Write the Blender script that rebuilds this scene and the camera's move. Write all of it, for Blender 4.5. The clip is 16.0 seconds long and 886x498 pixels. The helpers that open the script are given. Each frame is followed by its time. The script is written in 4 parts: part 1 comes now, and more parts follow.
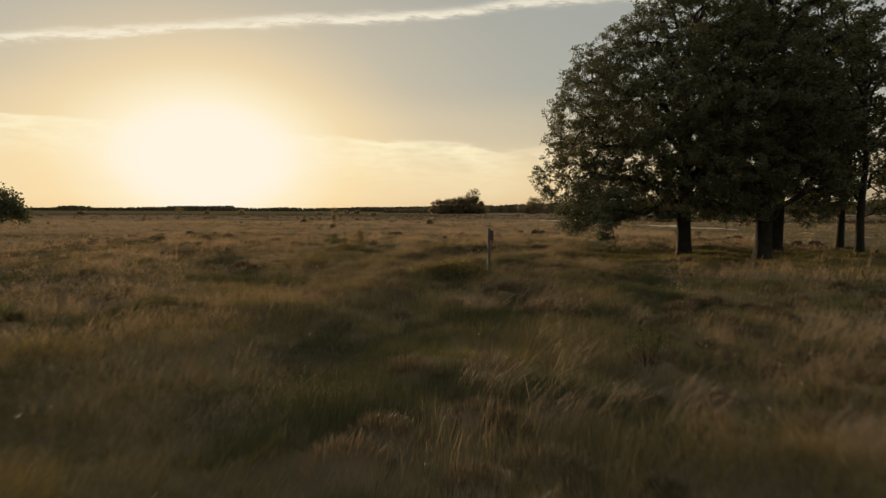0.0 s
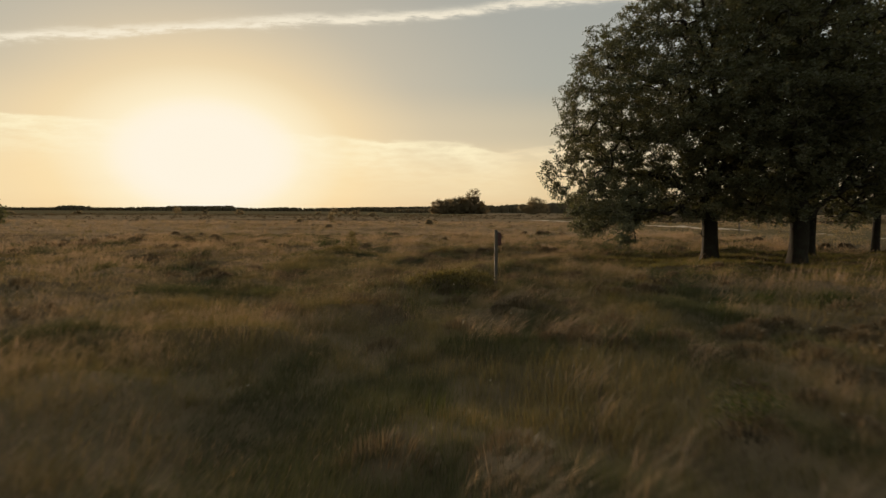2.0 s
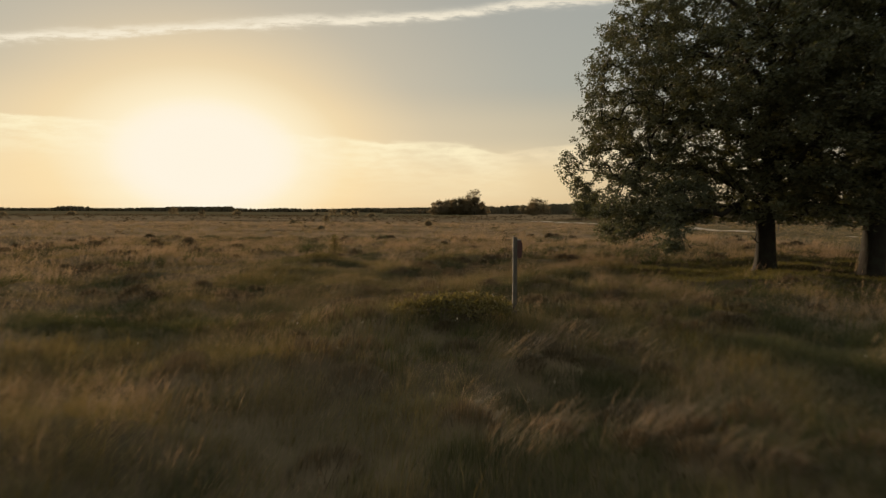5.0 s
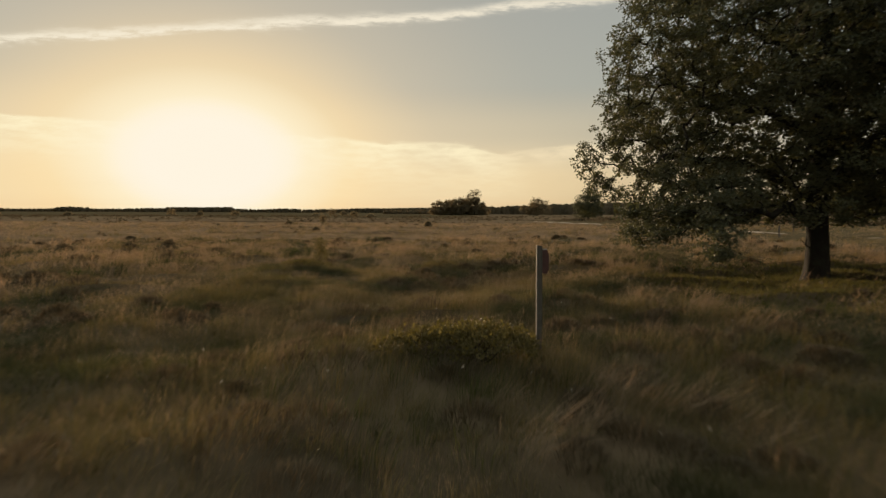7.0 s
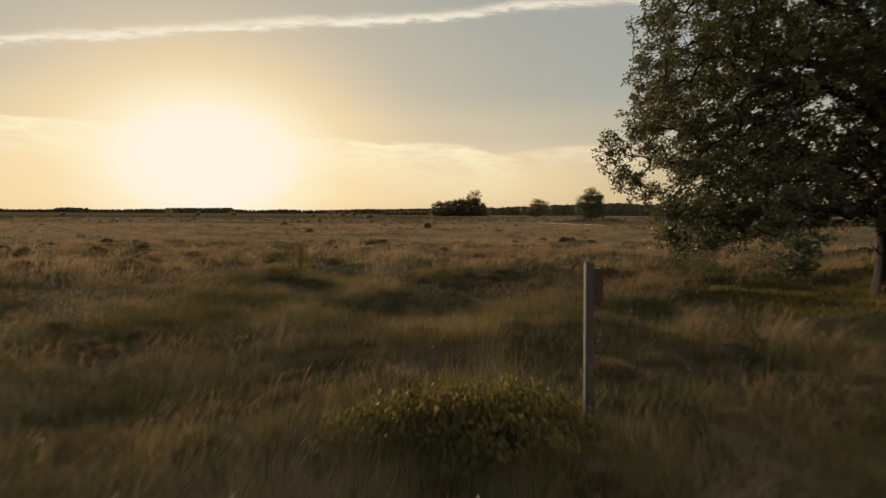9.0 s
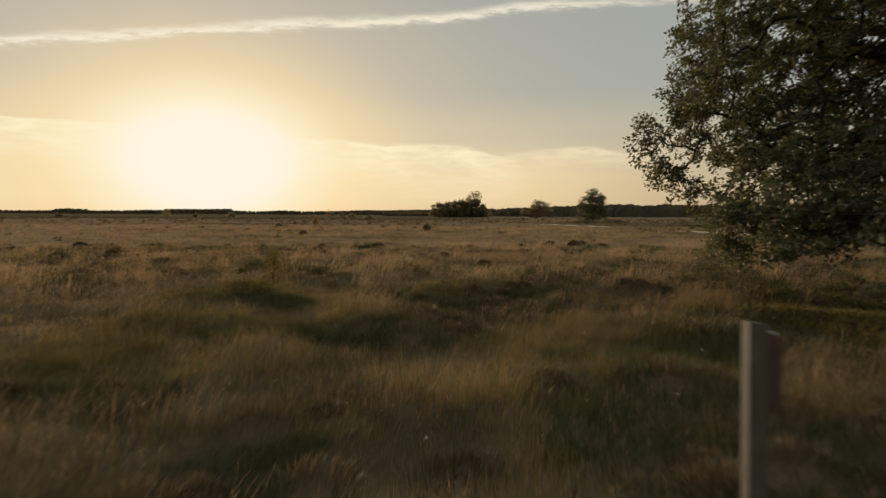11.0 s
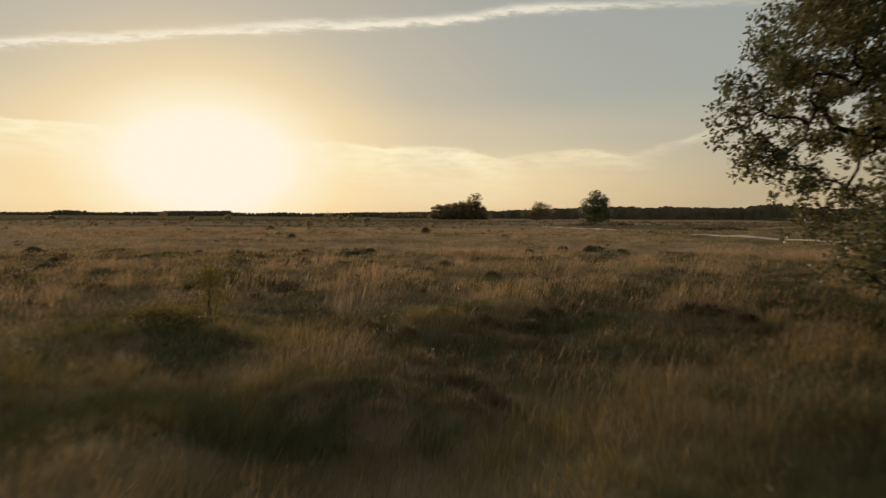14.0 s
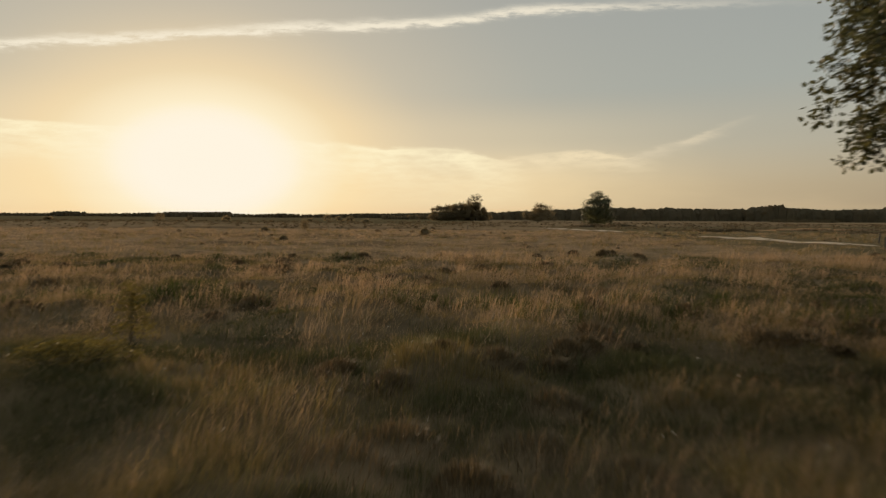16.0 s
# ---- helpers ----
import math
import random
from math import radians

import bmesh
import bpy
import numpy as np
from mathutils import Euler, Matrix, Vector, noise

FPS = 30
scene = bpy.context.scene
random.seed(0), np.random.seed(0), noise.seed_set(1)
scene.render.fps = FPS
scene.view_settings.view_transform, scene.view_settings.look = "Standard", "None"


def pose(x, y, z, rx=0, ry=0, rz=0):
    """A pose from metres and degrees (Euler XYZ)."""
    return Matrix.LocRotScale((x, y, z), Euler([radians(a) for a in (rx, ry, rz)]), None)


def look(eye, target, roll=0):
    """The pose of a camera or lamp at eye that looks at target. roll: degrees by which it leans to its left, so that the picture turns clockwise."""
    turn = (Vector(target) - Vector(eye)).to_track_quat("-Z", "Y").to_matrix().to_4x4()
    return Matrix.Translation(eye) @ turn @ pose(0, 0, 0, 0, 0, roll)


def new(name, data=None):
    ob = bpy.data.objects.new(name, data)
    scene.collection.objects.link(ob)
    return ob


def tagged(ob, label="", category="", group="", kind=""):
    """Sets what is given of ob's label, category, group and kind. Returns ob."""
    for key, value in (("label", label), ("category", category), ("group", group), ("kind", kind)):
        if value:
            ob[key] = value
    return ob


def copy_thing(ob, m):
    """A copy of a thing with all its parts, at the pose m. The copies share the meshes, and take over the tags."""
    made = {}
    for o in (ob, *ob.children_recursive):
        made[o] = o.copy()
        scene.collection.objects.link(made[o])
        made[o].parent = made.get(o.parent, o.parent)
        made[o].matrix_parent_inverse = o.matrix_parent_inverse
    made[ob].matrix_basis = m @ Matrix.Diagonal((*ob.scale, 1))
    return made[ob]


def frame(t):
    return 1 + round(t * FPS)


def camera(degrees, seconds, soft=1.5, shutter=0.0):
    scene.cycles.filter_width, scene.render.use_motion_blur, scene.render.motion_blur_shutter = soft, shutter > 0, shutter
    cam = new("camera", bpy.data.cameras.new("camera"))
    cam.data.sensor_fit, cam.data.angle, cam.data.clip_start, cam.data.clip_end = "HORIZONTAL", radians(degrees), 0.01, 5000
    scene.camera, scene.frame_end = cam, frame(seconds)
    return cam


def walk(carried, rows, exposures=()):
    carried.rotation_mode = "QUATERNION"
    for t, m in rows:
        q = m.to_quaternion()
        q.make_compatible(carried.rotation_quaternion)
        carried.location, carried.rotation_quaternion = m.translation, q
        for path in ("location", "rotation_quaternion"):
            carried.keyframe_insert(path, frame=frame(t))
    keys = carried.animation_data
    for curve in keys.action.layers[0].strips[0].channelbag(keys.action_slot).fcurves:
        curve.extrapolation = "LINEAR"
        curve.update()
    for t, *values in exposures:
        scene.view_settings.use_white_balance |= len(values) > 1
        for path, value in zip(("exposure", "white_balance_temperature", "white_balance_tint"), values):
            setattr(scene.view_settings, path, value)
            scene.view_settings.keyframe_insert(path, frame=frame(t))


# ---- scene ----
cam = camera(72.0, 16.0, soft=1.4, shutter=1.5)
METRES, EYE, TILT, LEAN, TURN = 25.5, 2.35, -0.37, 0.3, 0.0
ROWS = [
    (0.0, 0.0000, 0.0000, 0.00000, 0.03, -3.20, -0.49),
    (0.5, 0.0006, 0.0284, 0.00041, 0.05, -3.22, -0.47),
    (1.0, 0.0006, 0.0575, -0.00015, 0.05, -3.21, -0.48),
    (1.5, 0.0010, 0.0867, -0.00021, 0.05, -3.21, -0.48),
    (2.0, 0.0013, 0.1213, -0.00072, 0.05, -3.19, -0.53),
    (2.5, 0.0015, 0.1504, -0.00082, 0.05, -3.18, -0.53),
    (3.0, 0.0020, 0.1801, -0.00087, 0.05, -3.16, -0.55),
    (3.5, 0.0021, 0.2098, -0.00103, 0.04, -3.15, -0.57),
    (4.0, 0.0024, 0.2448, -0.00098, 0.05, -3.13, -0.58),
    (6.5, 0.0025, 0.4055, 0.00010, 0.07, -3.08, -0.55),
    (7.0, 0.0025, 0.4363, 0.00015, 0.07, -3.07, -0.53),
    (7.5, 0.0025, 0.4670, 0.00000, 0.07, -3.06, -0.54),
    (8.0, 0.0028, 0.5028, 0.00005, 0.07, -3.03, -0.55),
    (8.5, 0.0030, 0.5336, 0.00015, 0.08, -3.01, -0.54),
    (11.0, 0.0027, 0.6922, 0.00169, 0.07, -2.88, -0.57),
    (11.5, 0.0025, 0.7218, 0.00169, 0.07, -2.85, -0.57),
    (12.0, 0.0027, 0.7566, 0.00159, 0.07, -2.81, -0.6),
    (12.5, 0.0029, 0.7859, 0.00175, 0.06, -2.78, -0.61),
    (13.0, 0.0029, 0.8152, 0.00205, 0.06, -2.75, -0.61),
    (13.5, 0.0028, 0.8443, 0.00236, 0.06, -2.72, -0.62),
    (14.0, 0.0024, 0.8779, 0.00257, 0.06, -2.68, -0.63),
    (14.5, 0.0024, 0.9070, 0.00282, 0.06, -2.65, -0.66),
    (15.0, 0.0024, 0.9365, 0.00323, 0.06, -2.62, -0.67),
    (15.5, 0.0025, 0.9658, 0.00359, 0.06, -2.60, -0.68),
    (16.0, 0.0024, 0.9997, 0.00385, 0.05, -2.57, -0.66),
]
walk(cam, [(t, pose(0, 0, EYE, TILT, LEAN, TURN) @ pose(METRES * x, METRES * y, METRES * z, 90 + pitch, roll, yaw)) for t, x, y, z, yaw, pitch, roll in ROWS], exposures=[(0.0, 0.0, 6500, 10), (16.0, 0.0, 6500, 10)])

# ---- world and sun ----
SUN_AZ, SUN_EL = -21.0, 4.6          # degrees from straight ahead (left negative), degrees up
sun_dir = Vector((math.sin(radians(SUN_AZ)) * math.cos(radians(SUN_EL)), math.cos(radians(SUN_AZ)) * math.cos(radians(SUN_EL)), math.sin(radians(SUN_EL))))
lamp = bpy.data.lights.new("sun", "SUN")
lamp.energy, lamp.angle, lamp.color = 3.8, radians(0.8), (1.0, 0.73, 0.47)
new("sun", lamp).matrix_world = look((0, 0, 60), Vector((0, 0, 60)) - sun_dir)


class Nodes:
    """Short hand for node trees: n(type, inputs, settings) makes a node, links or sets its inputs."""

    def __init__(self, tree):
        self.tree = tree
        tree.nodes.clear()

    def __call__(self, kind, ins=None, out=0, operation="", feature=""):
        node = self.tree.nodes.new(kind)
        if operation:
            node.operation = operation
        if feature:
            node.feature = feature
        for key, value in (ins or {}).items():
            if isinstance(value, bpy.types.NodeSocket):
                self.tree.links.new(value, node.inputs[key])
            else:
                node.inputs[key].default_value = value
        return node.outputs[out] if node.outputs else node

    def math(self, op, a, b=0.0, c=0.0):
        return self("ShaderNodeMath", {0: a, 1: b, 2: c}, operation=op)

    def mix(self, fac, a, b, blend="MIX"):
        node = self.tree.nodes.new("ShaderNodeMix")
        node.data_type, node.blend_type = "RGBA", blend
        for key, value in ((0, fac), (6, a), (7, b)):
            if isinstance(value, bpy.types.NodeSocket):
                self.tree.links.new(value, node.inputs[key])
            else:
                node.inputs[key].default_value = value if key == 0 else (*value, 1.0)
        return node.outputs[2]

    def ramp(self, fac, stops, smooth=True):
        node = self.tree.nodes.new("ShaderNodeValToRGB")
        node.color_ramp.interpolation = "EASE" if smooth else "LINEAR"
        while len(node.color_ramp.elements) < len(stops):
            node.color_ramp.elements.new(0.5)
        for element, (at, colour) in zip(node.color_ramp.elements, stops):
            element.position = at
            element.color = (*colour, 1.0) if isinstance(colour, tuple) else (colour, colour, colour, 1.0)
        self.tree.links.new(fac, node.inputs[0])
        return node.outputs[0]


def make_world():
    world = bpy.data.worlds.new("evening_sky")
    scene.world = world
    world.use_nodes = True
    n = Nodes(world.node_tree)
    sky = n("ShaderNodeTexSky")
    sky.node.sky_type, sky.node.sun_disc = "NISHITA", False
    sky.node.sun_elevation, sky.node.sun_rotation = radians(SUN_EL), radians(SUN_AZ)
    sky.node.altitude, sky.node.air_density, sky.node.dust_density, sky.node.ozone_density = 10.0, 1.0, 2.2, 1.0
    way = n("ShaderNodeTexCoord")
    xyz = n.tree.nodes.new("ShaderNodeSeparateXYZ")
    n.tree.links.new(way, xyz.inputs[0])
    x, y, z = xyz.outputs
    ahead = n.math("MAXIMUM", y, 0.02)
    u, v = n.math("DIVIDE", x, ahead), n.math("DIVIDE", z, ahead)
    front = n.ramp(y, [(0.25, 0.0), (0.5, 1.0)])
    # the bright aureole of the low sun
    squeeze = Vector((sun_dir.x, sun_dir.y, sun_dir.z * 1.6)).normalized()
    flat_way = n("ShaderNodeVectorMath", {0: n("ShaderNodeVectorMath", {0: way, 1: (1.0, 1.0, 1.6)}, operation="MULTIPLY")}, operation="NORMALIZE")
    dot = n("ShaderNodeVectorMath", {0: flat_way, 1: tuple(squeeze)}, out=1, operation="DOT_PRODUCT")
    angle = n.math("DIVIDE", n.math("ARCCOSINE", n.math("MINIMUM", dot, 1.0)), radians(60.0))
    up_sky = n.ramp(n.math("MAXIMUM", z, 0.0), [(0.0, (0.42, 0.325, 0.205)), (0.05, (0.43, 0.35, 0.235)), (0.11, (0.44, 0.41, 0.325)), (0.20, (0.395, 0.415, 0.375)), (0.34, (0.36, 0.38, 0.362)), (1.0, (0.45, 0.46, 0.42))], smooth=False)
    hazy = n.mix(0.10, up_sky, n.mix(1.0, sky, (0.10, 0.10, 0.10), "MULTIPLY"))
    low_band = n.math("MULTIPLY", n.ramp(n.math("MAXIMUM", z, 0.0), [(0.0, 1.0), (0.06, 0.9), (0.13, 0.35), (0.20, 0.0)]), n.ramp(angle, [(0.0, 0.97), (0.30, 0.97), (0.48, 0.80), (0.75, 0.22), (1.0, 0.0)], smooth=False))
    hazy = n.mix(low_band, hazy, n.ramp(n.math("MAXIMUM", z, 0.0), [(0.0, (0.92, 0.62, 0.30)), (0.03, (1.0, 0.76, 0.41)), (0.12, (0.98, 0.80, 0.49))]))
    near_sun = n.ramp(angle, [(0.0, (1.0, 0.91, 0.74)), (0.13, (1.0, 0.85, 0.52)), (0.22, (0.95, 0.73, 0.42)), (0.34, (0.70, 0.58, 0.40)), (0.62, (0.50, 0.45, 0.35)), (1.0, (0.42, 0.40, 0.34))], smooth=False)
    near_share = n.ramp(angle, [(0.0, 1.0), (0.13, 0.90), (0.20, 0.68), (0.32, 0.42), (0.52, 0.18), (1.0, 0.0)], smooth=False)
    base = n.mix(near_share, hazy, near_sun)
    halo = n.ramp(angle, [(0.0, 1.0), (0.083, 1.0), (0.113, 0.78), (0.14, 0.34), (0.20, 0.0)], smooth=False)
    # long thin clouds, laid out in the flat coordinates u (right) and v (up)
    flat = n("ShaderNodeCombineXYZ", {0: n.math("MULTIPLY", u, 3.0), 1: n.math("MULTIPLY", v, 16.0), 2: 0.3})
    rough = n("ShaderNodeTexNoise", {"Vector": flat, "Scale": 2.2, "Detail": 7.0, "Roughness": 0.62})
    fine = n("ShaderNodeTexNoise", {"Vector": flat, "Scale": 9.0, "Detail": 6.0, "Roughness": 0.65})

    def streak(curve, width_up, width_down, u0, u1, u2, u3, wobble, fray=0.006):
        centre = n("ShaderNodeFloatCurve", {1: n.math("MULTIPLY_ADD", u, 0.5, 0.5)})
        c = centre.node.mapping.curves[0]
        for k, (a, b) in enumerate(curve):
            if k < 2:
                c.points[k].location = (a * 0.5 + 0.5, b)
            else:
                c.points.new(a * 0.5 + 0.5, b)
        centre.node.mapping.update()
        off = n.math("ADD", n.math("SUBTRACT", v, centre), n.math("ADD", n.math("MULTIPLY", n.math("SUBTRACT", rough, 0.5), wobble), n.math("MULTIPLY", n.math("SUBTRACT", fine, 0.5), fray)))
        up = n.math("DIVIDE", n.math("MAXIMUM", off, 0.0), width_up)
        down = n.math("DIVIDE", n.math("MAXIMUM", n.math("MULTIPLY", off, -1.0), 0.0), width_down)
        far = n.math("ADD", n.math("MULTIPLY", up, up), n.math("MULTIPLY", down, down))
        body = n.math("EXPONENT", n.math("MULTIPLY", far, -1.0))
        span = n.math("MULTIPLY", n.ramp(n.math("MULTIPLY_ADD", u, 0.5, 0.5), [(u0 * 0.5 + 0.5, 0.0), (u1 * 0.5 + 0.5, 1.0)]), n.ramp(n.math("MULTIPLY_ADD", u, 0.5, 0.5), [(u2 * 0.5 + 0.5, 1.0), (u3 * 0.5 + 0.5, 0.0)]))
        return n.math("MULTIPLY", n.math("MULTIPLY", body, span), front)

    high = streak([(-0.80, 0.267), (-0.44, 0.291), (0.0, 0.317), (0.16, 0.334), (0.8, 0.348)], 0.0085, 0.0055, -0.99, -0.9, 0.02, 0.66, 0.030, 0.016)
    high = n.math("MULTIPLY", high, n.ramp(fine, [(0.26, 0.25), (0.56, 1.0)]))
    low = streak([(-0.80, 0.160), (-0.60, 0.147), (-0.45, 0.138), (-0.28, 0.123), (-0.06, 0.110), (0.02, 0.107), (0.10, 0.090), (0.2, 0.07)], 0.0028, 0.05, -0.99, -0.9, 0.05, 0.16, 0.022, 0.012)
    low = n.math("MULTIPLY", low, n.math("MULTIPLY", n.ramp(rough, [(0.32, 0.45), (0.60, 1.0)]), n.ramp(fine, [(0.34, 0.6), (0.60, 1.0)])))
    step = streak([(0.02, 0.086), (0.09, 0.093), (0.16, 0.102), (0.235, 0.109), (0.28, 0.102), (0.34, 0.094)], 0.0030, 0.020, 0.04, 0.11, 0.26, 0.37, 0.024, 0.014)
    step = n.math("MULTIPLY", step, n.math("MULTIPLY", n.ramp(rough, [(0.32, 0.3), (0.60, 1.0)]), n.ramp(fine, [(0.34, 0.5), (0.60, 1.0)])))
    wisp = streak([(0.24, 0.088), (0.30, 0.098), (0.363, 0.116), (0.426, 0.138), (0.50, 0.167)], 0.0045, 0.010, 0.27, 0.34, 0.41, 0.52, 0.020, 0.014)
    wisp = n.math("MULTIPLY", wisp, n.ramp(rough, [(0.35, 0.35), (0.6, 1.0)]))
    veil = n.math("MULTIPLY", n.ramp(n("ShaderNodeTexNoise", {"Vector": flat, "Scale": 0.9, "Detail": 5.0, "Roughness": 0.55}), [(0.42, 0.0), (0.75, 1.0)]), n.ramp(v, [(0.02, 1.0), (0.13, 0.0)]))
    veil = n.math("MULTIPLY", veil, front)
    c = n.mix(n.math("MULTIPLY", low, 1.0), base, (1.0, 0.88, 0.58))
    c = n.mix(n.math("MULTIPLY", step, 0.8), c, (0.90, 0.75, 0.49))
    c = n.mix(n.math("MULTIPLY", wisp, 0.65), c, (0.76, 0.65, 0.46))
    c = n.mix(n.math("MULTIPLY", veil, n.ramp(angle, [(0.3, 0.5), (0.8, 0.12)])), c, (0.95, 0.74, 0.42))
    c = n.mix(halo, c, (1.0, 0.91, 0.75))
    c = n.mix(n.math("MULTIPLY", high, 0.85), c, (0.95, 0.86, 0.68))
    n("ShaderNodeOutputWorld", {0: n("ShaderNodeBackground", {0: c, 1: 1.0})})


make_world()


# ---- materials ----
def material(name):
    m = bpy.data.materials.new(name)
    m.use_nodes = True
    return m, Nodes(m.node_tree)


def place(n, scale=1.0):
    return n("ShaderNodeVectorMath", {0: n("ShaderNodeTexCoord", out=3), "Scale": scale}, operation="SCALE")


def noise_at(n, where, scale, detail=4.0, rough=0.55):
    return n("ShaderNodeTexNoise", {"Vector": where, "Scale": scale, "Detail": detail, "Roughness": rough})


def leafy(name, stops, patch, through_share, tint, gloss=0.25, rough=0.55, island=0.35):
    """A thin leaf or blade: base colour by patches and blade by blade, partly letting light through."""
    m, n = material(name)
    at = place(n)
    big = noise_at(n, at, patch, 3.0)
    one = n("ShaderNodeNewGeometry", out=8)
    mixed = n.math("ADD", n.math("MULTIPLY", big, 1.0 - island), n.math("MULTIPLY", one, island))
    colour = n.ramp(mixed, stops)
    body = n("ShaderNodeBsdfPrincipled", {"Base Color": colour, "Roughness": rough, "Specular IOR Level": gloss})
    thin = n("ShaderNodeBsdfTranslucent", {0: n.mix(1.0, colour, tint, "MULTIPLY")})
    n("ShaderNodeOutputMaterial", {0: n("ShaderNodeMixShader", {0: through_share, 1: body, 2: thin})})
    return m


GRASS = leafy("grass_blades", [(0.30, (0.095, 0.088, 0.037)), (0.46, (0.15, 0.125, 0.060)), (0.59, (0.215, 0.17, 0.094)), (0.73, (0.28, 0.22, 0.135))], 0.33, 0.42, (1.25, 1.1, 0.8), 0.22, 0.6, 0.24)
UNDER = leafy("undergrowth_blades", [(0.30, (0.083, 0.085, 0.033)), (0.50, (0.134, 0.122, 0.052)), (0.72, (0.230, 0.180, 0.086))], 0.45, 0.30, (1.2, 1.15, 0.7), 0.22, 0.6, 0.3)
MOOR = leafy("moor_tussocks", [(0.30, (0.104, 0.096, 0.040)), (0.50, (0.164, 0.135, 0.062)), (0.70, (0.257, 0.191, 0.099))], 0.4, 0.36, (1.25, 1.12, 0.75), 0.22, 0.6, 0.28)
SHORT = leafy("grazed_grass", [(0.30, (0.075, 0.075, 0.027)), (0.55, (0.125, 0.113, 0.042)), (0.75, (0.185, 0.155, 0.070))], 0.5, 0.42, (1.5, 1.4, 0.8), 0.2, 0.6)
RUSH = leafy("rush_blades", [(0.3, (0.045, 0.055, 0.020)), (0.55, (0.07, 0.08, 0.028)), (0.75, (0.11, 0.105, 0.042))], 0.7, 0.35, (1.2, 1.2, 0.7), 0.15, 0.65)
STALK = leafy("seed_stalks", [(0.30, (0.247, 0.192, 0.127)), (0.60, (0.325, 0.258, 0.176)), (0.80, (0.398, 0.328, 0.232))], 0.5, 0.55, (1.3, 1.08, 0.88), 0.22, 0.6)
CROWBERRY = leafy("dwarf_shrub_leaves", [(0.25, (0.048, 0.055, 0.025)), (0.50, (0.077, 0.079, 0.035)), (0.75, (0.116, 0.107, 0.052))], 0.9, 0.25, (1.2, 1.2, 0.7), 0.15, 0.7)
HEATHER = leafy("heather_twigs", [(0.25, (0.075, 0.065, 0.038)), (0.50, (0.117, 0.096, 0.060)), (0.75, (0.160, 0.131, 0.083))], 1.2, 0.3, (1.3, 1.1, 0.9), 0.15, 0.7)
MYRTLE = leafy("shrub_leaves", [(0.25, (0.070, 0.062, 0.027)), (0.5, (0.115, 0.098, 0.043)), (0.75, (0.175, 0.145, 0.068))], 2.0, 0.4, (1.5, 1.4, 0.7), 0.12, 0.6)
OAK = leafy("oak_leaves", [(0.25, (0.066, 0.074, 0.040)), (0.5, (0.094, 0.098, 0.054)), (0.75, (0.128, 0.122, 0.068))], 0.6, 0.38, (1.2, 1.14, 0.70), 0.3, 0.5)
# paler and more see-through than real leaves: distance haze put into the colour
HAZE_LEAF = leafy("hazed_foliage", [(0.25, (0.14, 0.125, 0.085)), (0.5, (0.17, 0.15, 0.10)), (0.75, (0.20, 0.175, 0.12))], 0.1, 0.60, (1.7, 1.45, 1.15), 0.1, 0.8)
FLUFF = leafy("white_fluff", [(0.3, (0.5, 0.46, 0.38)), (0.7, (0.65, 0.61, 0.53))], 3.0, 0.4, (1.0, 1.0, 1.0), 0.1, 0.8)


def bark_material():
    m, n = material("oak_bark")
    at = n("ShaderNodeMapping", {0: place(n), 3: (1.0, 1.0, 0.22)})
    ridge = n("ShaderNodeTexVoronoi", {"Vector": at, "Scale": 14.0}, feature="DISTANCE_TO_EDGE")
    spots = noise_at(n, place(n), 3.0, 5.0)
    colour = n.mix(n.ramp(spots, [(0.4, 0.0), (0.7, 1.0)]), (0.03, 0.025, 0.020), (0.04, 0.042, 0.028))
    colour = n.mix(n.ramp(ridge, [(0.0, 0.7), (0.12, 0.0)]), colour, (0.03, 0.024, 0.018))
    bump = n("ShaderNodeBump", {"Strength": 0.8, "Distance": 0.03, "Height": ridge})
    n("ShaderNodeOutputMaterial", {0: n("ShaderNodeBsdfPrincipled", {"Base Color": colour, "Roughness": 0.9, "Specular IOR Level": 0.12, "Normal": bump})})
    return m


def wood_material():
    m, n = material("weathered_post_wood")
    at = n("ShaderNodeMapping", {0: place(n), 3: (22.0, 22.0, 0.9)})
    grain = noise_at(n, at, 3.0, 6.0, 0.6)
    stain = noise_at(n, place(n), 5.0, 4.0)
    colour = n.ramp(grain, [(0.3, (0.046, 0.039, 0.030)), (0.55, (0.082, 0.071, 0.056)), (0.75, (0.122, 0.107, 0.084))])
    colour = n.mix(n.ramp(stain, [(0.45, 0.0), (0.7, 0.6)]), colour, (0.115, 0.113, 0.084))
    bump = n("ShaderNodeBump", {"Strength": 0.5, "Distance": 0.004, "Height": grain})
    n("ShaderNodeOutputMaterial", {0: n("ShaderNodeBsdfPrincipled", {"Base Color": colour, "Roughness": 0.8, "Normal": bump})})
    return m


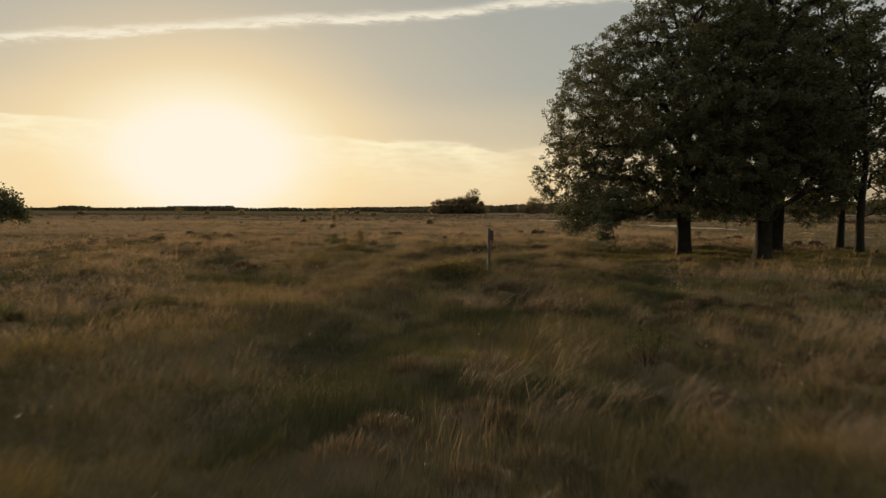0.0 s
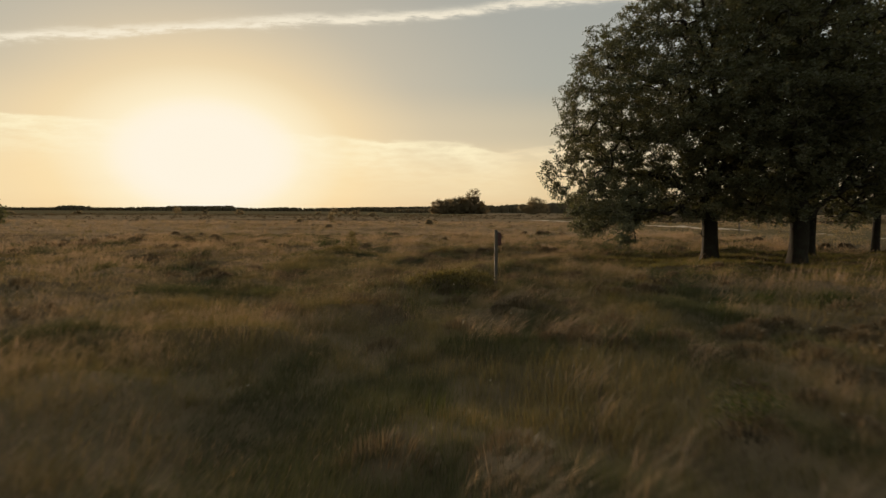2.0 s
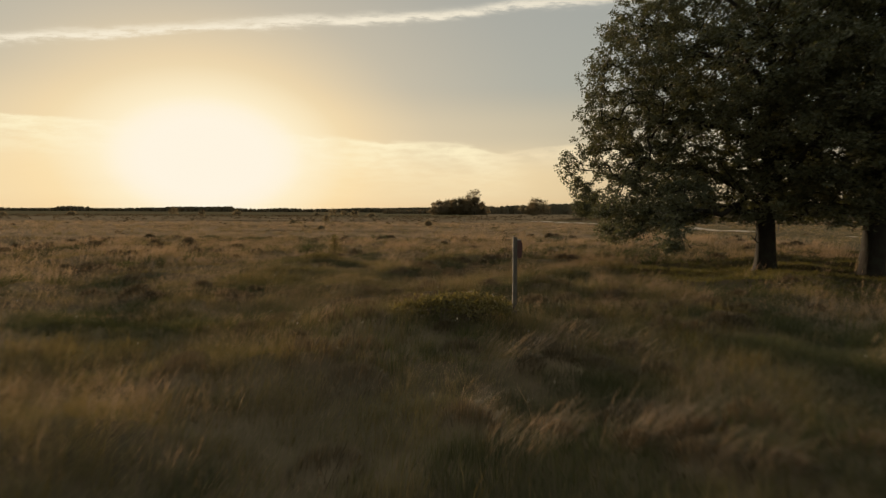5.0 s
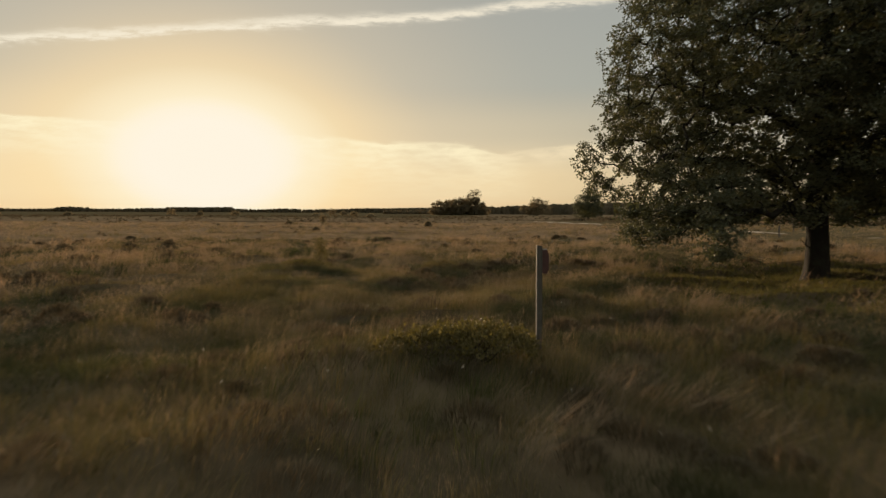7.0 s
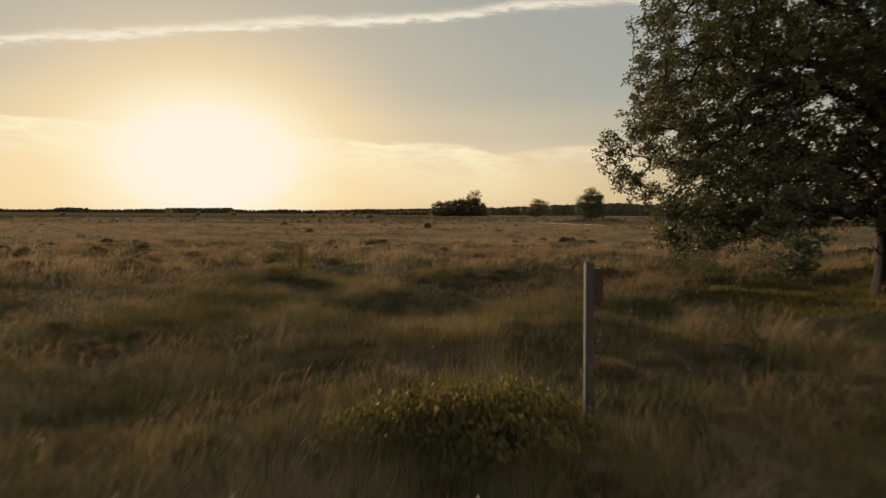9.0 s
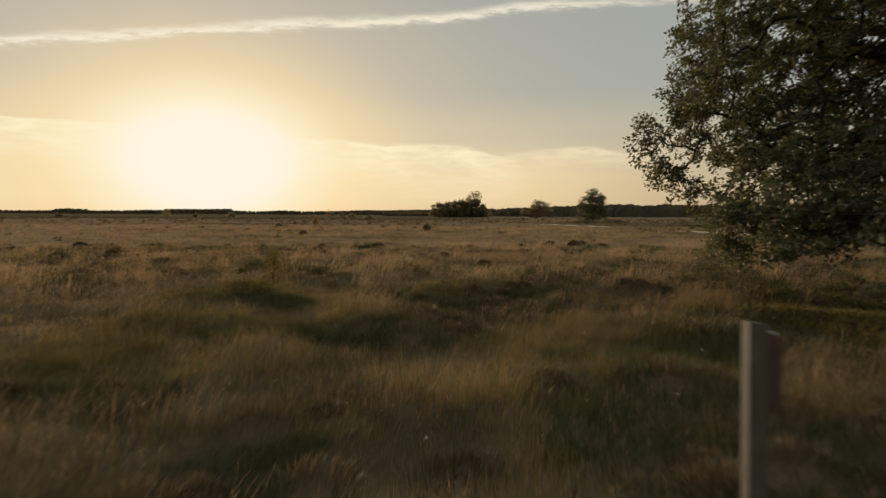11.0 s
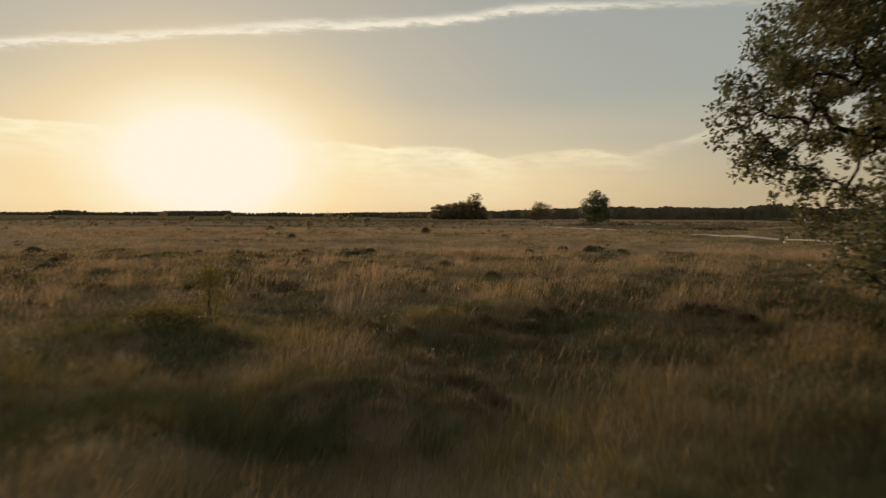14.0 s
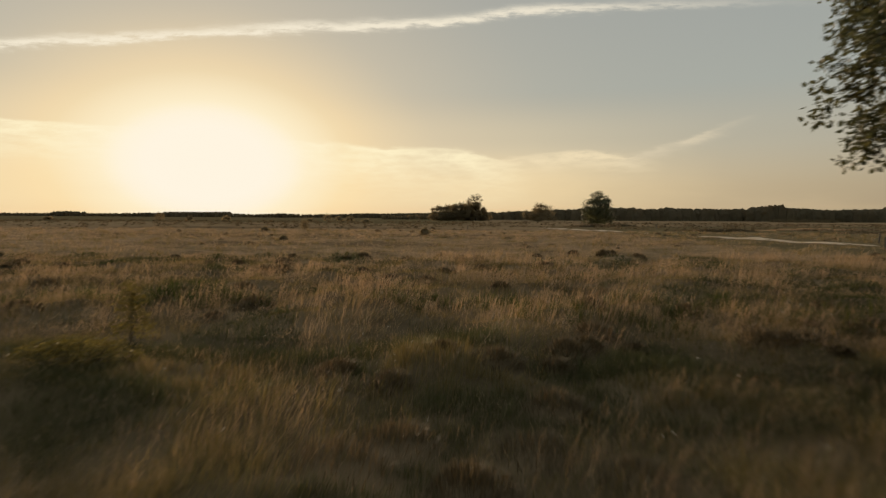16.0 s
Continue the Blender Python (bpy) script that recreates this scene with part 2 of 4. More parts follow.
def ground_material():
    m, n = material("heath_ground")
    at = place(n)
    wide, mid, small = noise_at(n, at, 0.03, 4.0), noise_at(n, at, 0.35, 5.0), noise_at(n, at, 6.0, 6.0, 0.65)
    stretched = n("ShaderNodeMapping", {0: at, 3: (0.35, 1.6, 1.0)})
    tuft = noise_at(n, stretched, 0.5, 6.0, 0.65)
    colour = n.ramp(n.math("ADD", n.math("MULTIPLY", wide, 0.45), n.math("MULTIPLY", mid, 0.55)), [(0.32, (0.19, 0.142, 0.080)), (0.48, (0.27, 0.195, 0.118)), (0.58, (0.33, 0.238, 0.150)), (0.70, (0.38, 0.28, 0.184))])
    bands = noise_at(n, n("ShaderNodeMapping", {0: at, 3: (0.012, 0.055, 1.0)}), 1.0, 5.0, 0.6)
    colour = n.mix(n.ramp(bands, [(0.40, 0.55), (0.50, 0.0)]), colour, (0.085, 0.06, 0.038))
    colour = n.mix(n.ramp(bands, [(0.56, 0.0), (0.66, 0.4)]), colour, (0.26, 0.21, 0.13))
    colour = n.mix(n.ramp(tuft, [(0.36, 0.42), (0.56, 0.0)]), colour, (0.075, 0.058, 0.036))
    colour = n.mix(n.ramp(small, [(0.35, 0.3), (0.65, 0.0)]), colour, (0.075, 0.06, 0.036))
    # greener grazed heath beyond the track, bare dark peat where the tussocks stand close
    xyz = n.tree.nodes.new("ShaderNodeSeparateXYZ")
    n.tree.links.new(at, xyz.inputs[0])
    x, y, _ = xyz.outputs
    edge = n.math("MULTIPLY", n.math("SUBTRACT", wide, 0.5), 24.0)
    beyond = n.math("DIVIDE", n.math("SUBTRACT", n.math("ADD", x, edge), 22.0), 16.0)
    beyond = n("ShaderNodeClamp", {0: n.math("MULTIPLY", beyond, n.math("DIVIDE", n.math("SUBTRACT", 240.0, y), 60.0))})
    colour = n.mix(n.math("MULTIPLY", beyond, 0.65), colour, (0.095, 0.083, 0.043))
    away = n.math("SQRT", n.math("ADD", n.math("POWER", x, 2.0), n.math("POWER", n.math("SUBTRACT", y, 18.0), 2.0)))
    grown = n("ShaderNodeClamp", {0: n.math("DIVIDE", n.math("SUBTRACT", n.math("ADD", away, edge), 26.0), 26.0)})
    peat = n.mix(n.ramp(mid, [(0.35, 0.0), (0.65, 1.0)]), (0.088, 0.070, 0.043), (0.155, 0.119, 0.074))
    colour = n.mix(grown, peat, colour)
    bump = n("ShaderNodeBump", {"Strength": 0.4, "Distance": 0.12, "Height": n.math("ADD", small, n.math("MULTIPLY", tuft, 2.0))})
    n("ShaderNodeOutputMaterial", {0: n("ShaderNodeBsdfPrincipled", {"Base Color": colour, "Roughness": 1.0, "Specular IOR Level": 0.0, "Normal": bump})})
    return m


def plain_material(name, colour, rough, patch=8.0, vary=0.35, metal=0.0, gloss=0.4):
    m, n = material(name)
    a = noise_at(n, place(n), patch, 5.0)
    b = noise_at(n, place(n), patch * 9.0, 4.0)
    low = tuple(c * (1.0 - vary) for c in colour)
    tone = n.mix(n.ramp(n.math("ADD", n.math("MULTIPLY", a, 0.6), n.math("MULTIPLY", b, 0.4)), [(0.35, 0.0), (0.65, 1.0)]), low, colour)
    bump = n("ShaderNodeBump", {"Strength": 0.3, "Distance": 0.01, "Height": b})
    n("ShaderNodeOutputMaterial", {0: n("ShaderNodeBsdfPrincipled", {"Base Color": tone, "Roughness": rough, "Metallic": metal, "Specular IOR Level": gloss, "Normal": bump})})
    return m


BARK, POST_WOOD, GROUND = bark_material(), wood_material(), ground_material()
TRACK = plain_material("pale_shell_track", (0.50, 0.41, 0.31), 0.8, 1.2, 0.2, gloss=0.25)
RED_PLATE = plain_material("faded_red_plate", (0.11, 0.05, 0.04), 0.7, 9.0, 0.3)
STEEL = plain_material("galvanised_steel", (0.45, 0.45, 0.44), 0.4, 30.0, 0.2, metal=1.0)
STAKE_WOOD = plain_material("grey_stake_wood", (0.17, 0.145, 0.115), 0.85, 7.0, 0.4)


# ---- mesh helpers ----
rng = np.random.default_rng(7)


def mesh_from(name, verts, tris, mat, smooth=False):
    """A mesh from arrays of points and triangles."""
    verts, tris = np.asarray(verts, np.float32), np.asarray(tris, np.int32)
    me = bpy.data.meshes.new(name)
    me.vertices.add(len(verts))
    me.vertices.foreach_set("co", verts.ravel())
    me.loops.add(len(tris) * 3)
    me.loops.foreach_set("vertex_index", tris.ravel())
    me.polygons.add(len(tris))
    me.polygons.foreach_set("loop_start", np.arange(0, len(tris) * 3, 3, dtype=np.int32))
    me.polygons.foreach_set("use_smooth", np.full(len(tris), smooth))
    me.materials.append(mat)
    me.update(calc_edges=True)
    me.validate()
    return me


def part_of(name, me, parent, label=""):
    ob = new(name, me)
    ob.parent = parent
    return tagged(ob, label)


def part(name, bm, mat, parent, label=""):
    me = bpy.data.meshes.new(name)
    bm.to_mesh(me)
    bm.free()
    me.materials.append(mat)
    return part_of(name, me, parent, label)


def thing(name, m, label, category, group="", kind=""):
    ob = new(name)
    ob.empty_display_size = 0.3
    ob.matrix_world = m
    return tagged(ob, label, category, group, kind)


def ground_height(x, y):
    x, y = np.asarray(x, float), np.asarray(y, float)
    h = 0.07 * np.sin(0.43 * x + 0.9) * np.sin(0.37 * y + 0.4) + 0.05 * np.sin(0.91 * x - 0.53 * y) + 0.035 * np.sin(1.7 * x + 1.3 * y + 2.0)
    near = np.clip((95.0 - np.hypot(x, y - 10.0)) / 50.0, 0.0, 1.0)
    h = h + near * (0.26 * value_noise(x, y, 1.5, 31) ** 2 + 0.10 * value_noise(x, y, 0.75, 32) - 0.12)
    far = np.clip((np.hypot(x, y) - 60.0) / 200.0, 0.0, 1.0)
    return h + far * (0.35 * np.sin(0.021 * x + 0.6) * np.sin(0.017 * y + 1.1))


def value_noise(x, y, cell, seed):
    """Smooth random heights between 0 and 1 on a square lattice."""
    grid = np.random.default_rng(seed).random((256, 256))
    gx, gy = np.asarray(x) / cell + 500.0, np.asarray(y) / cell + 500.0
    ix, iy = np.floor(gx).astype(int), np.floor(gy).astype(int)
    fx, fy = gx - ix, gy - iy
    fx, fy = fx * fx * (3 - 2 * fx), fy * fy * (3 - 2 * fy)
    a, b = grid[ix % 256, iy % 256], grid[(ix + 1) % 256, iy % 256]
    c, d = grid[ix % 256, (iy + 1) % 256], grid[(ix + 1) % 256, (iy + 1) % 256]
    return (a * (1 - fx) + b * fx) * (1 - fy) + (c * (1 - fx) + d * fx) * fy


# ---- ground ----
def make_ground():
    def steps(near, fine, far, growth):
        out, at, step = [0.0], 0.0, fine
        while at < far:
            if at > near:
                step *= growth
            at += step
            out.append(at)
        return np.array(out)
    half = steps(22.0, 0.36, 4200.0, 1.13)
    xs = np.concatenate((-half[:0:-1], half))
    ys = np.concatenate((-steps(2.0, 0.6, 4200.0, 1.25)[:0:-1], steps(52.0, 0.36, 4500.0, 1.12)))
    gx, gy = np.meshgrid(xs, ys)
    verts = np.stack((gx.ravel(), gy.ravel(), ground_height(gx, gy).ravel()), 1)
    w, h = len(xs), len(ys)
    i = (np.arange(h - 1)[:, None] * w + np.arange(w - 1)[None, :]).ravel()
    tris = np.concatenate((np.stack((i, i + 1, i + w + 1), 1), np.stack((i, i + w + 1, i + w), 1)))
    tagged(new("ground", mesh_from("ground", verts, tris, GROUND, True)), "wide flat heath ground of brown grass and peat", "ground", kind="structure")


make_ground()

# the pale track that swings across the heath: middle line (x, y)
TRACK_LINE = [(46.0, 30.0), (40.5, 60.0), (37.0, 80.0), (34.6, 105.0), (31.3, 133.0), (24.5, 170.0), (23.0, 176.0)]


def track_points(count=160):
    """A smooth middle line with its sideways direction."""
    p = np.array(TRACK_LINE)
    t = np.concatenate(([0.0], np.cumsum(np.hypot(*np.diff(p, axis=0).T))))
    s = np.linspace(0, t[-1], count)
    line = np.stack((np.interp(s, t, p[:, 0]), np.interp(s, t, p[:, 1])), 1)
    for _ in range(30):
        line[1:-1] = (line[:-2] + 2 * line[1:-1] + line[2:]) / 4
    d = np.gradient(line, axis=0)
    d /= np.linalg.norm(d, axis=1)[:, None]
    return line, np.stack((d[:, 1], -d[:, 0]), 1)


def make_track():
    line, side = track_points()
    verts, tris = [], []
    for left, right in ((-1.25, -0.45), (0.45, 1.25)):
        base = len(verts)
        for k, ((x, y), (sx, sy)) in enumerate(zip(line, side)):
            for off, up in ((left, 0.02), (left + 0.1, 0.09), (right - 0.1, 0.09), (right, 0.02)):
                o = off + 0.05 * math.sin(k * 1.7 + off * 3) + 0.04 * math.sin(k * 0.63 + off)
                px, py = x + sx * o, y + sy * o
                verts.append((px, py, float(ground_height(px, py)) + up - 0.14 * float(np.interp(py, [78, 82, 102, 106, 134, 138, 168, 171], [1, 0, 0, 1, 1, 0, 0, 1]))))
        for k in range(len(line) - 1):
            for j in range(3):
                a = base + k * 4 + j
                tris += [(a, a + 1, a + 5), (a, a + 5, a + 4)]
    tagged(new("road", mesh_from("road", verts, tris, TRACK, True)), "pale shell-surfaced track with two wheel lanes crossing the heath", "track", kind="structure")


make_track()


# ---- grass, heather and other cover ----
def near_depth(x, y):
    """How far ahead a spot lies where the walk passes it nearest while it is still in front."""
    return np.maximum(np.maximum(4.0, np.abs(x) / 0.75), y - 26.0)


def track_distance(x, y):
    line, _ = track_points()
    d = np.full(len(x), 1e9)
    for px, py in line:
        d = np.minimum(d, np.hypot(x - px, y - py))
    return d


def under_oaks(x, y):
    """1 on the grazed ground below the oak group, 0 out on the heath."""
    d = np.hypot((x - 20.0) / 14.0, (y - 29.5) / 7.5)
    return np.clip((1.15 - d) / 0.3, 0, 1)


def scatter(count, x0, x1, y0, y1, keep):
    x, y = rng.uniform(x0, x1, count), rng.uniform(y0, y1, count)
    ok = rng.random(count) < keep(x, y)
    return x[ok], y[ok]


def blades(base, heading, height, lean, width, levels, bend=1.0):
    """Tapering blades. levels: (share of the height, share of the width), the last one the tip."""
    n = len(base)
    hx, hy = np.cos(heading), np.sin(heading)
    face = heading + np.pi / 2 + rng.normal(0, 0.5, n)
    sx, sy = np.cos(face), np.sin(face)
    rows, per = [], 2 * (len(levels) - 1) + 1
    for up, wide in levels:
        out = lean * up ** (1.0 + bend)
        c = np.stack((base[:, 0] + hx * out * height + WIND[0] * height * up ** 2, base[:, 1] + hy * out * height + WIND[1] * height * up ** 2, base[:, 2] + height * (up - 0.25 * (lean * up) ** 2)), 1)
        if wide > 0:
            half = (0.5 * width * wide)[:, None] * np.stack((sx, sy, np.zeros(n)), 1)
            rows += [c - half, c + half]
        else:
            rows.append(c)
    verts = np.stack(rows, 1).reshape(-1, 3)
    local = []
    for k in range(len(levels) - 2):
        a = 2 * k
        local += [(a, a + 1, a + 3), (a, a + 3, a + 2)]
    a = 2 * (len(levels) - 2)
    local.append((a, a + 1, a + 2))
    tris = (np.arange(n)[:, None, None] * per + np.array(local)[None]).reshape(-1, 3)
    return verts, tris


def joined(pieces):
    verts, tris, at = [], [], 0
    for v, t in pieces:
        verts.append(v)
        tris.append(t + at)
        at += len(v)
    return np.concatenate(verts), np.concatenate(tris)


WIND = (0.16, -0.04)
BLADE = [(0.0, 0.8), (0.5, 1.0), (1.0, 0.0)]
SHARD = [(0.0, 1.0), (1.0, 0.0)]
HEAD = [(0.0, 0.3), (0.72, 1.0), (1.0, 0.0)]
STEM = [(0.0, 0.35), (0.55, 0.35), (0.8, 1.0), (1.0, 0.0)]


DAMP = [(1.2, 13.2, 0.9), (3.5, 14.1, 0.9), (4.5, 13.0, 0.8), (2.3, 22.9, 1.0), (3.6, 22.0, 0.9), (4.9, 21.6, 0.9), (5.3, 32.5, 1.3), (-0.5, 29.5, 1.0), (2.8, 6.9, 0.8), (-1.5, 6.7, 1.1), (-0.9, 11.0, 0.8), (5.2, 29.6, 1.5), (4.2, 27.6, 1.2), (2.2, 24.0, 0.9), (3.0, 24.7, 0.8), (3.2, 23.0, 1.3), (2.4, 21.8, 1.0)]


def in_hollow(x, y):
    """One in the damp hollows where dwarf shrubs take over from the grass."""
    wet = np.zeros(np.shape(x), bool)
    for cx, cy, r in DAMP:
        wet |= np.hypot((x - cx) / 1.25, y - cy) < r * (0.65 + 0.7 * value_noise(x, y, 0.6, 33))
    return wet | (value_noise(x, y, 1.9, 3) + 0.30 * (value_noise(x, y, 0.7, 31) - 0.5) + 0.25 * (value_noise(x, y, 7.0, 32) - 0.5) < np.where(x < -0.5, 0.37, np.where(x < 3.2, 0.24, 0.40)))


def tussock_cover(bands):
    pieces = []
    for count, box, keep, per, spread, tall, wide in bands:
        x, y = scatter(count, *box, keep)
        free = ~HEATHER_BEDS[bed(x, y)] & ~(in_hollow(x, y) & (rng.random(len(x)) < 0.8))
        x, y = x[free], y[free]
        d = near_depth(x, y)
        hollow = value_noise(x, y, 1.9, 3)
        size = rng.uniform(0.6, 1.2, len(x)) * (0.30 + 1.5 * hollow ** 1.2) * (1 - 0.62 * under_oaks(x, y)) * np.where((x < -0.5) & (x > -12), 0.82, 1.0)
        n = per
        tx, ty, ts, td = (np.repeat(a, n) for a in (x, y, size, d))
        ang, rad = rng.uniform(0, 2 * np.pi, len(tx)), np.sqrt(rng.random(len(tx))) * spread * ts
        bx, by = tx + np.cos(ang) * rad, ty + np.sin(ang) * rad
        base = np.stack((bx, by, ground_height(bx, by) - 0.01), 1)
        height = tall * ts * rng.uniform(0.55, 1.1, len(tx)) * (1.0 - 0.35 * rad / (spread * ts + 1e-6))
        lean = 0.15 + 0.75 * rng.random(len(tx)) * (0.3 + rad / (spread * ts + 1e-6))
        pieces.append(blades(base, ang + rng.normal(0, 0.4, len(tx)), height, lean, wide * np.maximum(td, 5.0) / 6.0 * rng.uniform(0.6, 1.2, len(tx)), BLADE if box[3] < 40 else SHARD))
    return joined(pieces)


def on_heath(x, y):
    return (track_distance(x, y) > np.interp(y, [76, 79, 104, 107, 132, 135, 169, 172], [0.3, 1.9, 1.9, 0.3, 0.3, 4.0, 4.0, 0.3])) * (1 - 0.9 * (under_oaks(x, y) > 0.5))


def band(a, b, rate):
    """Keeps spots whose nearest depth lies between a and b, thinning out with depth."""
    return lambda x, y: ((near_depth(x, y) >= a) & (near_depth(x, y) < b)) * np.clip(rate(near_depth(x, y)), 0, 1) * on_heath(x, y)


HEATHER_BEDS = np.zeros((480, 520), bool)      # quarter-metre squares taken by hummocks


def bed(x, y):
    """The squares of the places x, y."""
    return np.clip(((np.asarray(x) + 60) * 4).astype(int), 0, 479), np.clip((np.asarray(y) * 4).astype(int), 0, 519)


def make_heather():
    pieces = []
    for count, box, a, b, per, wide in ((420, (-9, 9, 4, 37), 0, 11, 270, 0.012), (550, (-28, 28, 6, 62), 11, 36, 95, 0.016), (450, (-110, 110, 20, 175), 36, 150, 26, 0.016), (3200, (-190, 200, 150, 330), 124, 305, 12, 0.014)):
        x, y = scatter(count, *box, band(a, b, lambda d: np.ones_like(d)))
        ok = value_noise(x, y, 3.4, 21) > 0.50
        x, y = x[ok], y[ok]
        size = rng.uniform(0.18, 0.46, len(x)) * (2.2 if a > 100 else 1.0)
        for cx, cy, r in zip(x, y, size):
            gx, gy = np.meshgrid(np.arange(-r, r + 0.2, 0.2), np.arange(-r, r + 0.2, 0.2))
            inside = gx ** 2 + gy ** 2 < (0.95 * r) ** 2
            HEATHER_BEDS[bed(cx + gx[inside], cy + gy[inside])] = True
        tx, ty, ts = np.repeat(x, per), np.repeat(y, per), np.repeat(size, per)
        ang, rad = rng.uniform(0, 2 * np.pi, len(tx)), np.sqrt(rng.random(len(tx)))
        bx, by = tx + np.cos(ang) * rad * ts, ty + np.sin(ang) * rad * ts * 0.85
        top = ts * 0.75 * np.sqrt(np.maximum(1 - rad ** 2, 0.02))
        tall = rng.uniform(0.10, 0.24, len(tx)) * (0.6 + ts)
        base = np.stack((bx, by, ground_height(bx, by) + np.maximum(top - tall * 0.6, 0)), 1)
        pieces.append(blades(base, ang + rng.normal(0, 0.9, len(tx)), tall, 0.2 + 0.6 * rad, wide * np.maximum(near_depth(tx, ty), 5) / 6 * rng.uniform(0.7, 1.4, len(tx)), [(0.0, 0.4), (0.6, 1.0), (1.0, 0.0)] if box[3] < 100 else SHARD))
    tagged(new("heather", mesh_from("heather", *joined(pieces), HEATHER)), "dark brown rounded heather hummocks among the grass", "heather", kind="stuff")


def make_banks():
    """Long low strips of old heather and of bleached grass that cross the heath beside the track."""
    for name, x0, x1, y, deep, tall, count, mat, label in (
            ("heather_bank", 38.0, 49.0, 210.0, 9.0, 1.0, 1500, HEATHER, "dark brown strip of old heather below a lone tree"),
            ("heather_bank", 52.0, 64.0, 228.0, 7.0, 0.8, 1000, HEATHER, "dark brown strip of old heather on the far heath"),
            ("heather_bank", 44.0, 60.0, 118.0 + 25.5, 6.0, 0.7, 1500, HEATHER, "low dark heather strip behind the pale track"),
            ("heather_bank", 66.0, 110.0, 130.0, 7.0, 0.8, 3000, HEATHER, "long dark heather strip across the open heath"),
            ("pale_grass_strip", 66.0, 118.0, 160.0, 5.0, 0.55, 3000, STALK, "narrow strip of bleached pale grass on the heath")):
        x, y = rng.uniform(x0, x1, count), y + rng.normal(0, deep / 4, count)
        edge = np.clip(np.minimum(x - x0, x1 - x) / (0.25 * (x1 - x0)), 0.15, 1.0) * (0.5 + 0.8 * value_noise(x, y, 4.0, 51))
        base = np.stack((x, y, ground_height(x, y) - 0.02), 1)
        v, t = blades(base, rng.uniform(0, 2 * np.pi, count), tall * edge * rng.uniform(0.6, 1.1, count), rng.uniform(0.1, 0.7, count), rng.uniform(0.25, 0.5, count), HEAD)
        tagged(new(name, mesh_from(name, v, t, mat)), label, "heather" if mat == HEATHER else "grass", kind="stuff")


def make_grass():
    bands = [
        (5600, (-7.2, 7.2, 3.0, 36.0), band(0, 9, lambda d: 1.0 - 0.04 * (d - 4)), 38, 0.25, 0.45, 0.0055),
        (15000, (-24, 24, 3.0, 58.0), band(9, 32, lambda d: (9 / d) ** 0.9), 18, 0.30, 0.38, 0.0062),
        (26000, (-115, 115, 10.0, 180.0), band(32, 150, lambda d: (32 / d) ** 1.2), 12, 0.45, 0.36, 0.0075),
    ]
    pieces, cushions, under = [tussock_cover(bands[1:])], [], []
    for count, box, a, b, wide in ((330000, (-8, 8, 3, 36), 0, 10, 0.0062), (300000, (-26, 26, 4, 60), 10, 34, 0.0075)):
        x, y = scatter(count, *box, band(a, b, lambda d: (max(a, 5) / np.maximum(d, max(a, 5))) ** 1.1))
        free = ~HEATHER_BEDS[bed(x, y)]
        x, y = x[free], y[free]
        base = np.stack((x, y, ground_height(x, y) - 0.02), 1)
        tall = rng.uniform(0.10, 0.24, len(x)) * (0.6 + 0.8 * value_noise(x, y, 1.1, 44))
        low = in_hollow(x, y)
        for here, to in ((~low, under if a < 5 else pieces), (low, cushions)):
            feet, up = base[here], tall[here]
            if to is cushions:
                feet = np.repeat(feet, 3, axis=0) + rng.normal(0, 0.05, (3 * len(feet), 3)) * [1, 1, 0]
                up = np.repeat(up, 3) * 1.25
            x, y = feet[:, 0], feet[:, 1]
            to.append(blades(feet, rng.uniform(0, 2 * np.pi, len(x)), up, rng.uniform(0.2, 1.0, len(x)), wide * np.maximum(near_depth(x, y), 5) / 6 * rng.uniform(0.7, 1.3, len(x)), SHARD))
    tagged(new("dwarf_shrubs", mesh_from("dwarf_shrubs", *joined(cushions), CROWBERRY)), "dark green dwarf shrubs filling hollows between grass tussocks", "dwarf shrubs", kind="stuff")
    tagged(new("tussocks", mesh_from("tussocks", *tussock_cover(bands[:1]), MOOR)), "dark olive moor grass tussocks growing close together", "grass", kind="stuff")
    tagged(new("undergrowth", mesh_from("undergrowth", *joined(under), UNDER)), "dark olive low leaves between the grass tussocks", "undergrowth", kind="stuff")
    tagged(new("grass", mesh_from("grass", *joined(pieces), GRASS)), "tall brown and olive moor grass in wind-blown tussocks", "grass", kind="stuff")
    x, y = scatter(70000, 4.0, 36.0, 20.0, 39.0, lambda x, y: 0.75 * under_oaks(x, y) * (track_distance(x, y) > 1.6))
    tx, ty = np.repeat(x, 3) + rng.normal(0, 0.06, 3 * len(x)), np.repeat(y, 3) + rng.normal(0, 0.06, 3 * len(x))
    base = np.stack((tx, ty, ground_height(tx, ty) - 0.01), 1)
    v, t = blades(base, rng.uniform(0, 2 * np.pi, len(tx)), rng.uniform(0.07, 0.20, len(tx)), rng.uniform(0.2, 0.9, len(tx)), rng.uniform(0.014, 0.028, len(tx)), SHARD)
    tagged(new("short_grass", mesh_from("short_grass", v, t, SHORT)), "short grazed yellow-green grass beneath the oaks", "grass", kind="stuff")


